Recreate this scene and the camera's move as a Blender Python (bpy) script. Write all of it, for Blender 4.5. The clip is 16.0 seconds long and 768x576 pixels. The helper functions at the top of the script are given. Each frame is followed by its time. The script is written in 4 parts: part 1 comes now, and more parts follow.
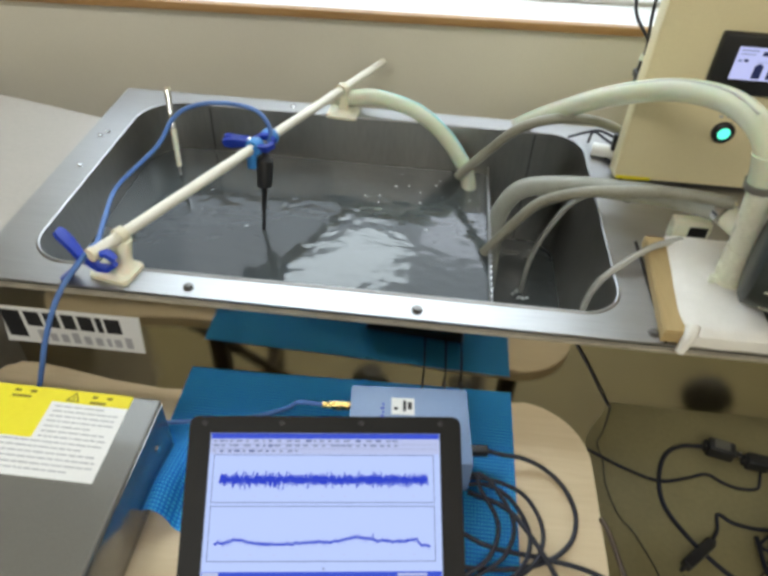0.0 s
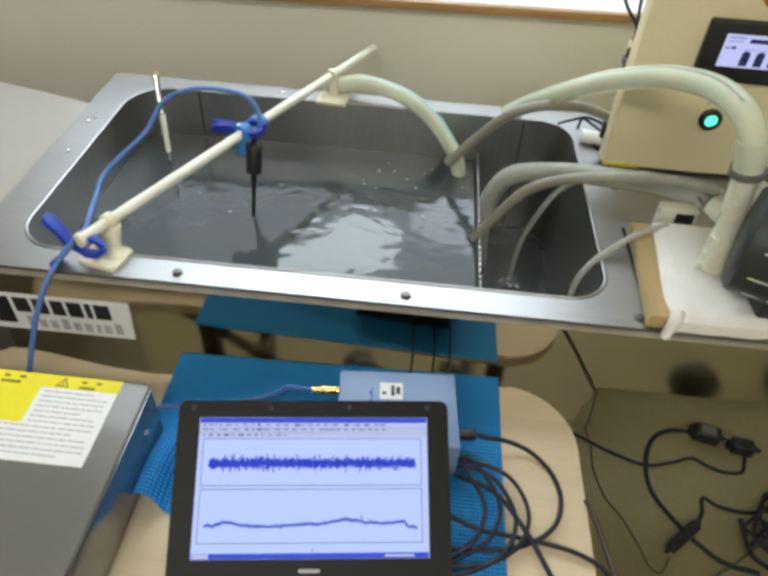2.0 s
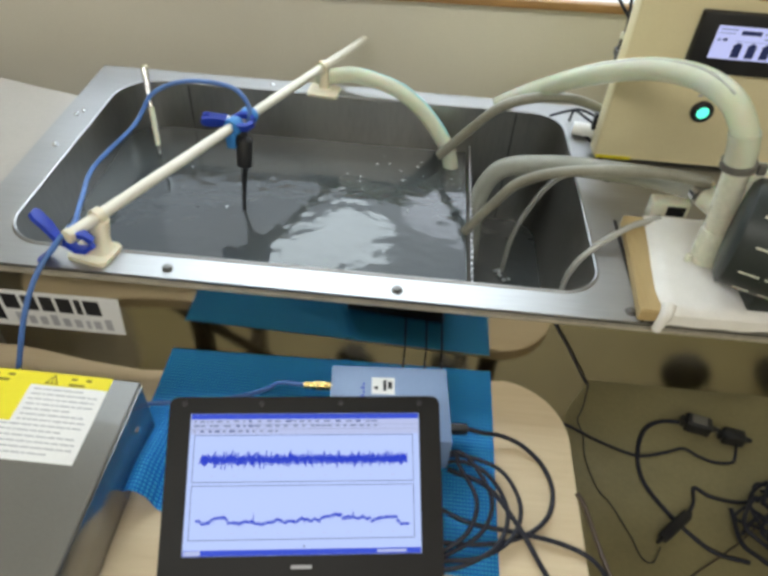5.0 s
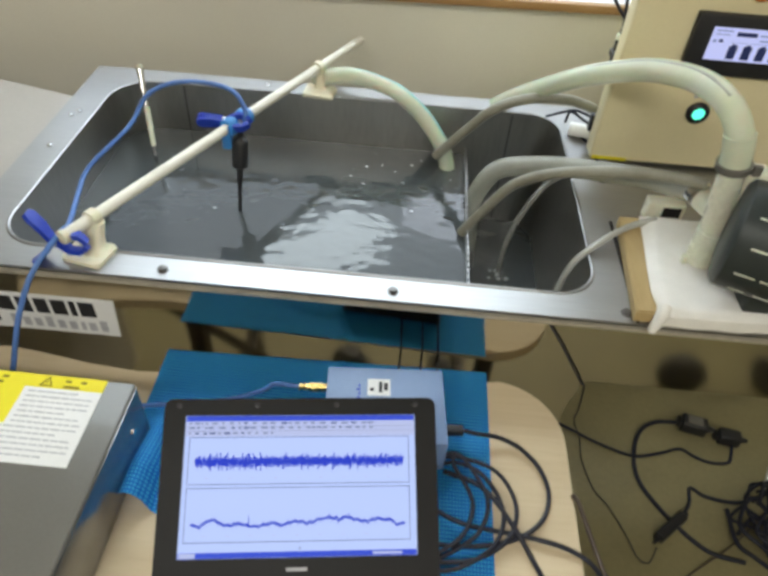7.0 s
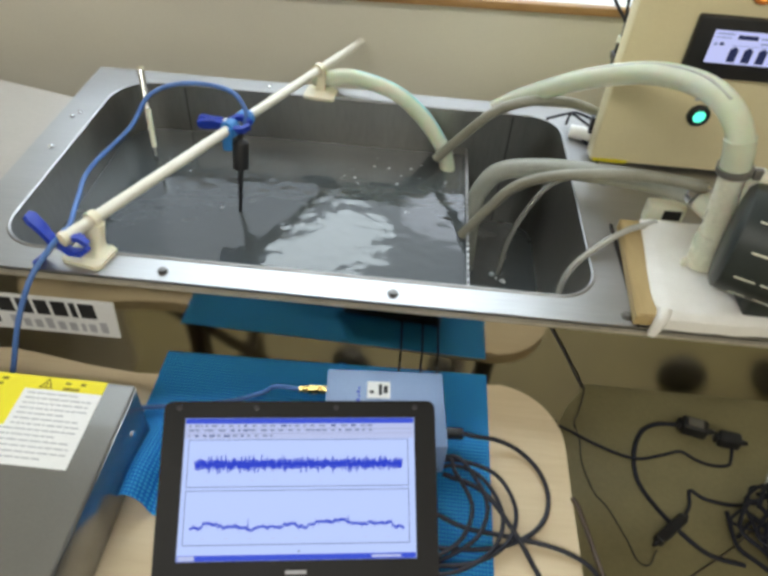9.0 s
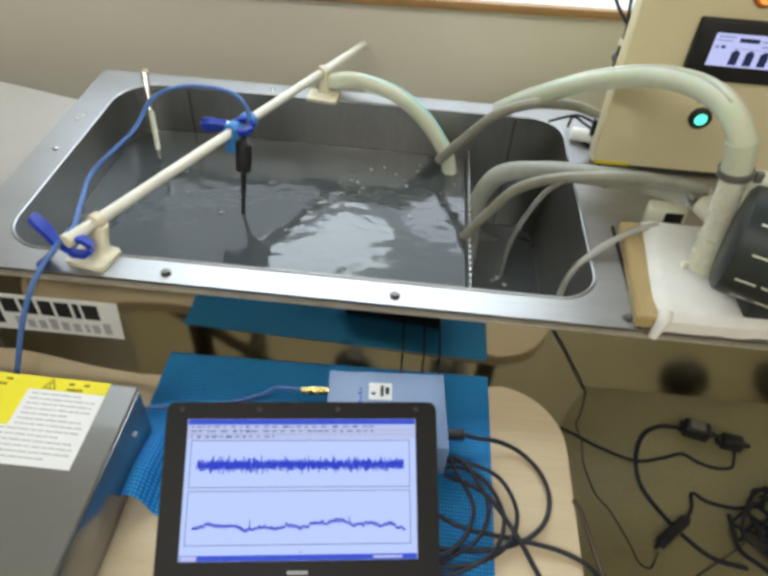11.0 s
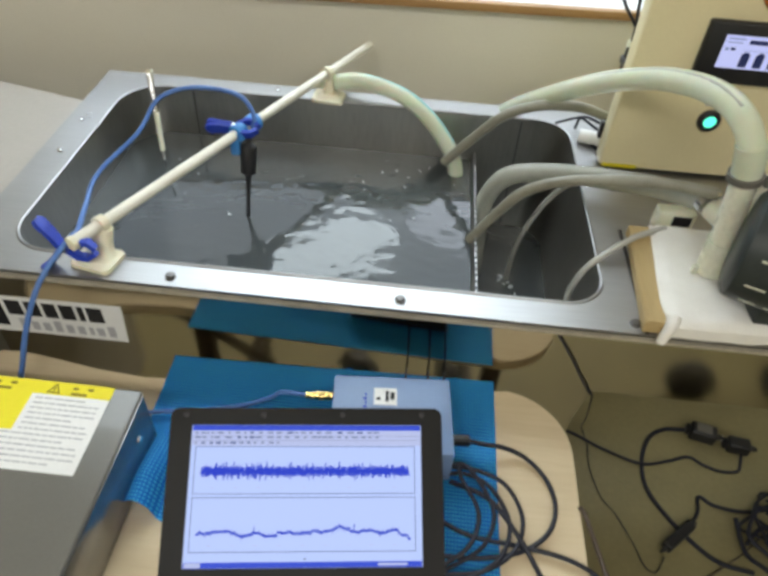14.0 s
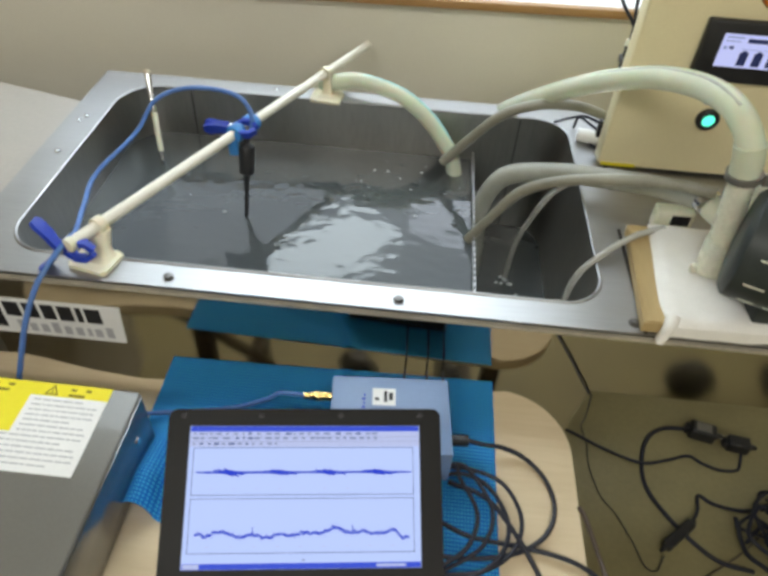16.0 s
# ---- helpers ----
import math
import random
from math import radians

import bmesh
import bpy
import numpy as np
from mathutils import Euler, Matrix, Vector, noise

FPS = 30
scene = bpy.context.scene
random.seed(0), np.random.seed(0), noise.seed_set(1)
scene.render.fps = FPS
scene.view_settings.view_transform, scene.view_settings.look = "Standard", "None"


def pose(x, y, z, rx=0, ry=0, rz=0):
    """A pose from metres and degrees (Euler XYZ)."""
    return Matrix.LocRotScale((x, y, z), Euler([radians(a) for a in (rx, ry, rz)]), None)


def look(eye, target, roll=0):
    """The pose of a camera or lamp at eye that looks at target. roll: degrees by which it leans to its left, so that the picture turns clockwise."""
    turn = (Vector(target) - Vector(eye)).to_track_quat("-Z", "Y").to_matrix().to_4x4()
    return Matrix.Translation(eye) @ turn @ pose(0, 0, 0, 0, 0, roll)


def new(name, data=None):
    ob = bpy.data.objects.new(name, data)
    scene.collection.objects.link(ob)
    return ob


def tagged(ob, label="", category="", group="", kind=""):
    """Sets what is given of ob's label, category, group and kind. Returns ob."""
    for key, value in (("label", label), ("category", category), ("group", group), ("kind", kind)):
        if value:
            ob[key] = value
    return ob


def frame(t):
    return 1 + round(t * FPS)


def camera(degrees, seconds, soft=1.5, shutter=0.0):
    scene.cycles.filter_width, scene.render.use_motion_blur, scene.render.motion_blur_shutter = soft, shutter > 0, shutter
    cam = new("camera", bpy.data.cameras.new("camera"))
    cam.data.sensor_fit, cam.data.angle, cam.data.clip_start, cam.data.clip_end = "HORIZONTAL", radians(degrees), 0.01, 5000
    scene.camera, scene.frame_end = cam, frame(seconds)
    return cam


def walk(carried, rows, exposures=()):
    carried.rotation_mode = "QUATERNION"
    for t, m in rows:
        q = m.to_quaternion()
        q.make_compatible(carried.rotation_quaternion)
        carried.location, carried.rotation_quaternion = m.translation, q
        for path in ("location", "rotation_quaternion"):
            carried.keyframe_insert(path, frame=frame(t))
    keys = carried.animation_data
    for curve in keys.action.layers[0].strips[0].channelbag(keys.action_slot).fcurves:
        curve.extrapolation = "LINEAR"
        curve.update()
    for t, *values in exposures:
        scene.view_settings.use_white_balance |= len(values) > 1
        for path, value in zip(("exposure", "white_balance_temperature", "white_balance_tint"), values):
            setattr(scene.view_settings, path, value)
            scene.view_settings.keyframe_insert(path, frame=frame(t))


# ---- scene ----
cam = camera(61.13, 16.0, soft=3.5)
PATH = [
    (0.0, look((-0.0335, 0.0268, 1.2958), (-0.0830, 0.7659, 0.6241), 3.000)),
    (0.5, look((-0.0322, 0.0227, 1.2980), (-0.0790, 0.7591, 0.6230), 3.169)),
    (1.0, look((-0.0316, 0.0211, 1.2979), (-0.0742, 0.7547, 0.6198), 3.503)),
    (1.5, look((-0.0296, 0.0222, 1.2984), (-0.0697, 0.7524, 0.6163), 3.631)),
    (2.0, look((-0.0282, 0.0221, 1.2975), (-0.0644, 0.7496, 0.6124), 3.668)),
    (2.5, look((-0.0267, 0.0218, 1.2986), (-0.0611, 0.7472, 0.6112), 3.602)),
    (3.0, look((-0.0267, 0.0238, 1.2987), (-0.0580, 0.7467, 0.6085), 3.581)),
    (3.5, look((-0.0277, 0.0251, 1.2985), (-0.0574, 0.7468, 0.6070), 3.845)),
    (4.0, look((-0.0280, 0.0280, 1.2982), (-0.0558, 0.7482, 0.6050), 3.992)),
    (6.5, look((-0.0220, 0.0273, 1.3007), (-0.0435, 0.7458, 0.6055), 3.865)),
    (7.0, look((-0.0248, 0.0298, 1.2995), (-0.0452, 0.7489, 0.6049), 4.221)),
    (7.5, look((-0.0244, 0.0293, 1.3004), (-0.0448, 0.7483, 0.6056), 4.432)),
    (8.0, look((-0.0230, 0.0302, 1.3007), (-0.0440, 0.7492, 0.6060), 4.345)),
    (8.5, look((-0.0226, 0.0316, 1.3010), (-0.0441, 0.7507, 0.6065), 4.234)),
    (9.0, look((-0.0240, 0.0318, 1.3013), (-0.0458, 0.7513, 0.6071), 4.288)),
    (11.5, look((-0.0225, 0.0291, 1.3037), (-0.0505, 0.7505, 0.6117), 4.008)),
    (12.0, look((-0.0226, 0.0302, 1.3033), (-0.0519, 0.7516, 0.6113), 3.884)),
    (12.5, look((-0.0221, 0.0340, 1.3032), (-0.0527, 0.7546, 0.6105), 3.886)),
    (13.0, look((-0.0233, 0.0360, 1.3033), (-0.0550, 0.7561, 0.6103), 3.849)),
    (13.5, look((-0.0239, 0.0369, 1.3045), (-0.0566, 0.7562, 0.6105), 3.887)),
    (14.0, look((-0.0249, 0.0390, 1.3058), (-0.0577, 0.7570, 0.6106), 3.956)),
    (14.5, look((-0.0243, 0.0406, 1.3053), (-0.0571, 0.7586, 0.6100), 3.928)),
    (15.0, look((-0.0235, 0.0410, 1.3059), (-0.0564, 0.7585, 0.6101), 3.780)),
    (15.5, look((-0.0238, 0.0411, 1.3058), (-0.0571, 0.7581, 0.6096), 3.925)),
    (16.0, look((-0.0229, 0.0409, 1.3060), (-0.0556, 0.7581, 0.6099), 3.788)),
]
walk(cam, PATH)

# ---------------------------------------------------------------- light
world = bpy.data.worlds.new("sky")
scene.world = world
world.use_nodes = True
wn, wl = world.node_tree.nodes, world.node_tree.links
sky = wn.new("ShaderNodeTexSky")
sky.sky_type, sky.sun_disc = "NISHITA", False
sky.sun_elevation, sky.sun_rotation = radians(38), radians(200)
wl.new(sky.outputs[0], wn["Background"].inputs[0])
wn["Background"].inputs[1].default_value = 0.12


def area_lamp(name, m, sx, sy, watts, colour):
    data = bpy.data.lights.new(name, "AREA")
    data.shape, data.size, data.size_y, data.energy, data.color = "RECTANGLE", sx, sy, watts, colour
    ob = new(name, data)
    ob.matrix_world = m
    return ob


# the sky's light in the window's opening
area_lamp("window_light", look((0.0, 1.36, 1.45), (0.0, 0.6, 1.0)), 1.5, 1.0, 2.5, (0.86, 0.93, 1.0))
# two ceiling fluorescents over the room
area_lamp("ceiling_tube_light", pose(-0.5, -0.9, 2.43), 1.2, 0.25, 30.0, (1.0, 0.98, 0.91))
area_lamp("ceiling_tube_light", pose(0.9, -1.9, 2.43), 1.2, 0.25, 30.0, (1.0, 0.98, 0.91))
scene.view_settings.exposure = 0.0


# ---------------------------------------------------------------- materials
def nodes_of(name):
    m = bpy.data.materials.new(name)
    m.use_nodes = True
    return m, m.node_tree.nodes, m.node_tree.links, m.node_tree.nodes["Principled BSDF"]


def mat(name, a, b=None, rough=0.5, metal=0.0, scale=20.0, fine=160.0, bump=0.15, stretch=(1, 1, 1), spec=0.5,
        rvar=0.12, coat=0.0, trans=0.0, ior=1.45, sub=0.0, dist=0.002):
    """A surface of colour a to b, varied at two scales, with relief."""
    m, n, l, p = nodes_of(name)
    b = b or tuple(c * 0.82 for c in a)
    co = n.new("ShaderNodeTexCoord")
    mp = n.new("ShaderNodeMapping")
    mp.inputs["Scale"].default_value = stretch
    l.new(co.outputs["Object"], mp.inputs[0])
    n1, n2 = n.new("ShaderNodeTexNoise"), n.new("ShaderNodeTexNoise")
    for k, s, d in ((n1, scale, 4), (n2, fine, 3)):
        k.inputs["Scale"].default_value, k.inputs["Detail"].default_value = s, d
        l.new(mp.outputs[0], k.inputs["Vector"])
    add = n.new("ShaderNodeMath")
    add.operation = "MULTIPLY_ADD"
    add.inputs[1].default_value = 0.35
    l.new(n2.outputs[0], add.inputs[0])
    half = n.new("ShaderNodeMath")
    half.operation = "MULTIPLY"
    half.inputs[1].default_value = 0.65
    l.new(n1.outputs[0], half.inputs[0])
    l.new(half.outputs[0], add.inputs[2])
    ramp = n.new("ShaderNodeValToRGB")
    ramp.color_ramp.elements[0].position, ramp.color_ramp.elements[1].position = 0.34, 0.66
    ramp.color_ramp.elements[0].color, ramp.color_ramp.elements[1].color = (*b, 1), (*a, 1)
    l.new(add.outputs[0], ramp.inputs[0])
    l.new(ramp.outputs[0], p.inputs["Base Color"])
    rr = n.new("ShaderNodeMapRange")
    rr.inputs["To Min"].default_value, rr.inputs["To Max"].default_value = max(rough - rvar, 0.02), min(rough + rvar, 1)
    l.new(add.outputs[0], rr.inputs[0])
    l.new(rr.outputs[0], p.inputs["Roughness"])
    bp = n.new("ShaderNodeBump")
    bp.inputs["Strength"].default_value, bp.inputs["Distance"].default_value = bump, dist
    l.new(n2.outputs[0], bp.inputs["Height"])
    l.new(bp.outputs[0], p.inputs["Normal"])
    p.inputs["Metallic"].default_value, p.inputs["Specular IOR Level"].default_value = metal, spec
    p.inputs["Coat Weight"].default_value, p.inputs["Transmission Weight"].default_value = coat, trans
    p.inputs["IOR"].default_value = ior
    p.inputs["Subsurface Weight"].default_value = sub
    p.inputs["Subsurface Scale"].default_value = 0.01
    return m


def glow(name, colour, strength):
    m, n, l, p = nodes_of(name)
    p.inputs["Base Color"].default_value = (*[c * 0.06 for c in colour], 1)
    p.inputs["Emission Color"].default_value, p.inputs["Emission Strength"].default_value = (*colour, 1), strength
    p.inputs["Roughness"].default_value = 0.6
    p.inputs["Specular IOR Level"].default_value = 0.15
    return m


WALL = mat("cream_wall_paint", (0.77, 0.735, 0.625), (0.72, 0.685, 0.58), 0.7, scale=3, fine=220, bump=0.12)
BOXP = mat("cream_cabinet_paint", (0.80, 0.71, 0.45), (0.74, 0.65, 0.40), 0.42, scale=6, fine=300, bump=0.08)
FLOOR = mat("worn_khaki_floor_paint", (0.25, 0.215, 0.108), (0.20, 0.17, 0.083), 0.5, scale=7, fine=90, bump=0.15)
STEEL = mat("brushed_stainless", (0.45, 0.445, 0.445), (0.37, 0.37, 0.37), 0.46, 1.0, scale=9, fine=260, bump=0.10, stretch=(0.06, 1, 1))
DULL = mat("dull_stainless", (0.56, 0.55, 0.52), (0.42, 0.41, 0.39), 0.38, 1.0, scale=7, fine=160, bump=0.15, stretch=(1, 1, 0.2))
MIRROR = mat("polished_stainless", (0.63, 0.60, 0.51), (0.59, 0.56, 0.48), 0.095, 1.0, scale=3, fine=8, bump=0.02, rvar=0.02)
FLANGE = mat("dusty_flange_steel", (0.62, 0.57, 0.46), (0.45, 0.41, 0.33), 0.5, 0.5, scale=40, fine=200)
GASKET = mat("dark_gasket_rubber", (0.03, 0.027, 0.025), rough=0.8)
WOOD = mat("pale_plywood", (0.62, 0.51, 0.345), (0.53, 0.42, 0.27), 0.5, scale=9, fine=70, bump=0.12, stretch=(0.25, 2.2, 1))
PINE = mat("raw_pine_block", (0.50, 0.37, 0.18), (0.40, 0.29, 0.13), 0.6, scale=14, fine=90, bump=0.2, stretch=(2.5, 0.3, 1))
SILLW = mat("varnished_sill_wood", (0.46, 0.27, 0.11), (0.36, 0.20, 0.075), 0.4, scale=12, fine=90, stretch=(0.2, 2, 2))
BROWN = mat("brown_steel_paint", (0.075, 0.055, 0.04), (0.05, 0.037, 0.027), 0.45, scale=30)
BEIGE = mat("beige_laminate", (0.47, 0.435, 0.39), (0.41, 0.38, 0.34), 0.5, scale=5, fine=120, bump=0.05)
GREYBOX = mat("grey_enamel", (0.155, 0.148, 0.128), (0.135, 0.128, 0.11), 0.34, scale=8, fine=300, bump=0.03, rvar=0.06, coat=0.25)
GLOSSY = mat("glossy_grey_enamel", (0.30, 0.30, 0.30), (0.25, 0.25, 0.25), 0.22, 0.85, scale=8, fine=300, bump=0.02, rvar=0.04)
BLACKP = mat("black_plastic", (0.018, 0.018, 0.02), (0.011, 0.011, 0.012), 0.42, scale=30, fine=400)
LID = mat("matt_black_bezel", (0.013, 0.012, 0.0115), (0.010, 0.009, 0.009), 0.5, spec=0.2, scale=30, fine=500)
CORD = mat("black_cord_rubber", (0.014, 0.016, 0.028), (0.009, 0.010, 0.018), 0.55, scale=30)
STRIPE = mat("teal_hose_stripe", (0.30, 0.62, 0.62), (0.22, 0.52, 0.53), 0.3, scale=20)
BLUECORD = mat("blue_cord_jacket", (0.10, 0.21, 0.50), (0.075, 0.16, 0.42), 0.45, scale=30)
CLIP = mat("blue_clip_plastic", (0.02, 0.055, 0.46), (0.014, 0.04, 0.36), 0.35, scale=30)
CLIPL = mat("light_blue_clip_plastic", (0.06, 0.28, 0.68), (0.045, 0.22, 0.56), 0.35, scale=30)
RODW = mat("off_white_pipe", (0.80, 0.77, 0.66), (0.72, 0.69, 0.58), 0.36, scale=12, fine=200)
IVORY = mat("ivory_plastic", (0.76, 0.71, 0.54), (0.68, 0.63, 0.47), 0.42, scale=16, fine=220, sub=0.1)
HOSEG = mat("translucent_green_hose", (0.87, 0.91, 0.74), (0.78, 0.84, 0.65), 0.14, scale=10, fine=60, trans=0.35, ior=1.25, sub=0.15, bump=0.05)
HOSEC = mat("milky_clear_hose", (0.66, 0.67, 0.60), (0.55, 0.56, 0.50), 0.2, scale=14, fine=60, trans=0.5, ior=1.25, bump=0.05)
HOSEB = mat("grey_braided_hose", (0.29, 0.28, 0.222), (0.20, 0.19, 0.148), 0.34, scale=20, fine=240, bump=0.2)
TUBE = mat("thin_clear_tube", (0.66, 0.66, 0.60), (0.55, 0.55, 0.50), 0.2, scale=20, trans=0.35)
PUMPW = mat("milky_pump_plastic", (0.80, 0.80, 0.65), (0.74, 0.74, 0.60), 0.28, scale=20, sub=0.12)
PUMPG = mat("dark_grey_motor_paint", (0.035, 0.042, 0.040), (0.026, 0.032, 0.030), 0.42, spec=0.35, scale=20, fine=300)
BUBBLE_GLINT = mat("white_bubble_and_glint", (0.62, 0.65, 0.66), (0.45, 0.48, 0.5), 0.2, scale=300, fine=900)
TOWEL = mat("white_towel_cloth", (0.86, 0.84, 0.79), (0.78, 0.76, 0.71), 0.95, scale=30, fine=420, bump=0.6)
PAPER = mat("white_label_paper", (0.80, 0.80, 0.78), (0.74, 0.74, 0.72), 0.6, scale=8, bump=0.02)
YELLOW = mat("yellow_label", (0.80, 0.70, 0.03), (0.74, 0.63, 0.02), 0.5, scale=8, bump=0.02)
INK = mat("black_ink", (0.02, 0.02, 0.022), rough=0.6)
GREYINK = mat("grey_print", (0.46, 0.46, 0.48), rough=0.6)
DARKINK = mat("amber_print", (0.22, 0.17, 0.01), rough=0.6)
DEVICE = mat("pale_blue_enamel", (0.20, 0.29, 0.48), (0.17, 0.25, 0.42), 0.4, scale=10, fine=300, bump=0.05)
BRASS = mat("brass_connector", (0.78, 0.60, 0.24), (0.6, 0.44, 0.15), 0.28, 1.0)
BOLT = mat("dull_bolt_steel", (0.22, 0.21, 0.20), (0.13, 0.125, 0.12), 0.45, 1.0)
CHROME = mat("chrome_metal", (0.8, 0.8, 0.8), (0.65, 0.65, 0.65), 0.2, 1.0)
ALU = mat("pale_window_frame", (0.7, 0.7, 0.68), rough=0.45)
SILLB = mat("glossy_white_sill", (0.85, 0.85, 0.83), (0.80, 0.80, 0.78), 0.25, scale=6, bump=0.03)
CEIL = mat("white_ceiling_board", (0.74, 0.73, 0.69), rough=0.85, scale=4, bump=0.1)
SCREEN = glow("lit_screen", (0.50, 0.62, 1.0), 0.95)
SCRBAR = glow("screen_title_bar", (0.05, 0.10, 0.75), 0.8)
SCRTOOL = glow("screen_tool_bar", (0.56, 0.63, 0.95), 0.82)
SCRDIM = glow("screen_dim_text", (0.34, 0.40, 0.70), 0.65)
SCRLINE = glow("screen_rule", (0.16, 0.22, 0.55), 0.55)
TRACE = glow("screen_trace", (0.025, 0.06, 0.70), 0.8)
HMISCR = glow("panel_screen", (0.58, 0.62, 1.0), 0.9)
HMIDARK = glow("panel_screen_dark", (0.03, 0.04, 0.12), 0.6)
LAMPO = glow("orange_lamp_lens", (1.0, 0.42, 0.08), 1.1)
LAMPRIM = mat("orange_bezel_plastic", (0.55, 0.16, 0.02), (0.45, 0.13, 0.02), 0.4)
LAMPG = glow("green_lamp_lens", (0.12, 1.0, 0.68), 1.5)
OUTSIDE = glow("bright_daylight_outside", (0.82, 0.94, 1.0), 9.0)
# three glow levels for unseen cards that the water reflects
DIMCARD = glow("dim_glow_card", (0.78, 0.88, 1.0), 1.55)
MIDCARD = glow("mid_glow_card", (0.78, 0.89, 1.0), 1.9)
BRIGHTCARD = glow("bright_glow_card", (0.80, 0.88, 1.0), 5.0)
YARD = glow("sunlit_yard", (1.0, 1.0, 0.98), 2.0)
TUBEGLOW = glow("fluorescent_tube", (1.0, 0.96, 0.85), 4.0)


def mesh_mat_cloth():
    m, n, l, p = nodes_of("blue_woven_mat")
    co = n.new("ShaderNodeTexCoord")
    hs = []
    for axis, sc in (("X", 82.0), ("Y", 66.0)):
        w = n.new("ShaderNodeTexWave")
        w.bands_direction = axis
        w.inputs["Scale"].default_value, w.inputs["Distortion"].default_value = sc, 0.9
        w.inputs["Detail Scale"].default_value = 3.0
        l.new(co.outputs["Object"], w.inputs[0])
        hs.append(w)
    mx = n.new("ShaderNodeMath")
    mx.operation = "MULTIPLY"
    l.new(hs[0].outputs[1], mx.inputs[0])
    l.new(hs[1].outputs[1], mx.inputs[1])
    big = n.new("ShaderNodeTexNoise")
    big.inputs["Scale"].default_value = 12
    l.new(co.outputs["Object"], big.inputs[0])
    ramp = n.new("ShaderNodeValToRGB")
    ramp.color_ramp.elements[0].color, ramp.color_ramp.elements[1].color = (0.004, 0.22, 0.78, 1), (0.09, 0.66, 1.0, 1)
    ramp.color_ramp.elements[0].position, ramp.color_ramp.elements[1].position = 0.10, 0.45
    l.new(mx.outputs[0], ramp.inputs[0])
    mixc = n.new("ShaderNodeMixRGB")
    mixc.blend_type = "MULTIPLY"
    mixc.inputs[0].default_value = 0.12
    l.new(ramp.outputs[0], mixc.inputs[1])
    l.new(big.outputs[0], mixc.inputs[2])
    l.new(mixc.outputs[0], p.inputs["Base Color"])
    bp = n.new("ShaderNodeBump")
    bp.inputs["Strength"].default_value, bp.inputs["Distance"].default_value = 0.35, 0.001
    l.new(mx.outputs[0], bp.inputs["Height"])
    l.new(bp.outputs[0], p.inputs["Normal"])
    p.inputs["Roughness"].default_value = 0.75
    return m


MATC = mesh_mat_cloth()


def water_mat():
    """Slightly murky grey water with small ripples, the bottom showing through."""
    m, n, l, p = nodes_of("clear_tank_water")
    co = n.new("ShaderNodeTexCoord")
    mp = n.new("ShaderNodeMapping")
    mp.inputs["Scale"].default_value = (0.7, 1.4, 1.0)
    l.new(co.outputs["Object"], mp.inputs[0])
    n2, n3 = (n.new("ShaderNodeTexNoise") for _ in range(2))
    for k, s in ((n2, 26), (n3, 110)):
        k.inputs["Scale"].default_value, k.inputs["Detail"].default_value = s, 3
        l.new(mp.outputs[0], k.inputs["Vector"])
    b1, b2 = n.new("ShaderNodeBump"), n.new("ShaderNodeBump")
    b1.inputs["Strength"].default_value, b1.inputs["Distance"].default_value = 0.24, 0.002
    b2.inputs["Strength"].default_value, b2.inputs["Distance"].default_value = 0.06, 0.001
    l.new(n2.outputs[0], b1.inputs["Height"])
    l.new(n3.outputs[0], b2.inputs["Height"])
    l.new(b1.outputs[0], b2.inputs["Normal"])
    l.new(b2.outputs[0], p.inputs["Normal"])
    p.inputs["Base Color"].default_value = (0.078, 0.090, 0.094, 1)
    p.inputs["Transmission Weight"].default_value = 0.36
    p.inputs["Roughness"].default_value, p.inputs["IOR"].default_value = 0.02, 1.36
    p.inputs["Specular IOR Level"].default_value = 0.75
    return m


WATER = water_mat()


# ---------------------------------------------------------------- building
ORIGIN = {}


def thing(name, base, label, category, group="", kind=""):
    ob = new(name)
    ob.location = base
    ORIGIN[ob] = Vector(base)
    return tagged(ob, label, category, group, kind)


def to_mesh(name, bm, material, shift, smooth=False):
    bmesh.ops.translate(bm, verts=bm.verts, vec=-shift)
    bmesh.ops.recalc_face_normals(bm, faces=bm.faces)
    me = bpy.data.meshes.new(name)
    bm.to_mesh(me)
    bm.free()
    me.materials.append(material)
    if smooth:
        me.polygons.foreach_set("use_smooth", [True] * len(me.polygons))
        me.set_sharp_from_angle(angle=radians(40))
    return me


def part(name, bm, material, parent, label="", smooth=True):
    """One mesh under a thing or a part; bm stands in world metres."""
    at = ORIGIN[parent]
    ob = new(name, to_mesh(name, bm, material, at, smooth))
    ob.parent = parent
    ORIGIN[ob] = at
    return tagged(ob, label)


def solo(name, bm, material, label, category, group="", kind="", smooth=True, base=None):
    """A thing of one mesh, its origin at its base."""
    if base is None:
        lo = [min(v.co[i] for v in bm.verts) for i in range(3)]
        hi = [max(v.co[i] for v in bm.verts) for i in range(3)]
        base = ((lo[0] + hi[0]) / 2, (lo[1] + hi[1]) / 2, lo[2])
    base = Vector(base)
    ob = new(name, to_mesh(name, bm, material, base, smooth))
    ob.location = base
    ORIGIN[ob] = base
    return tagged(ob, label, category, group, kind)


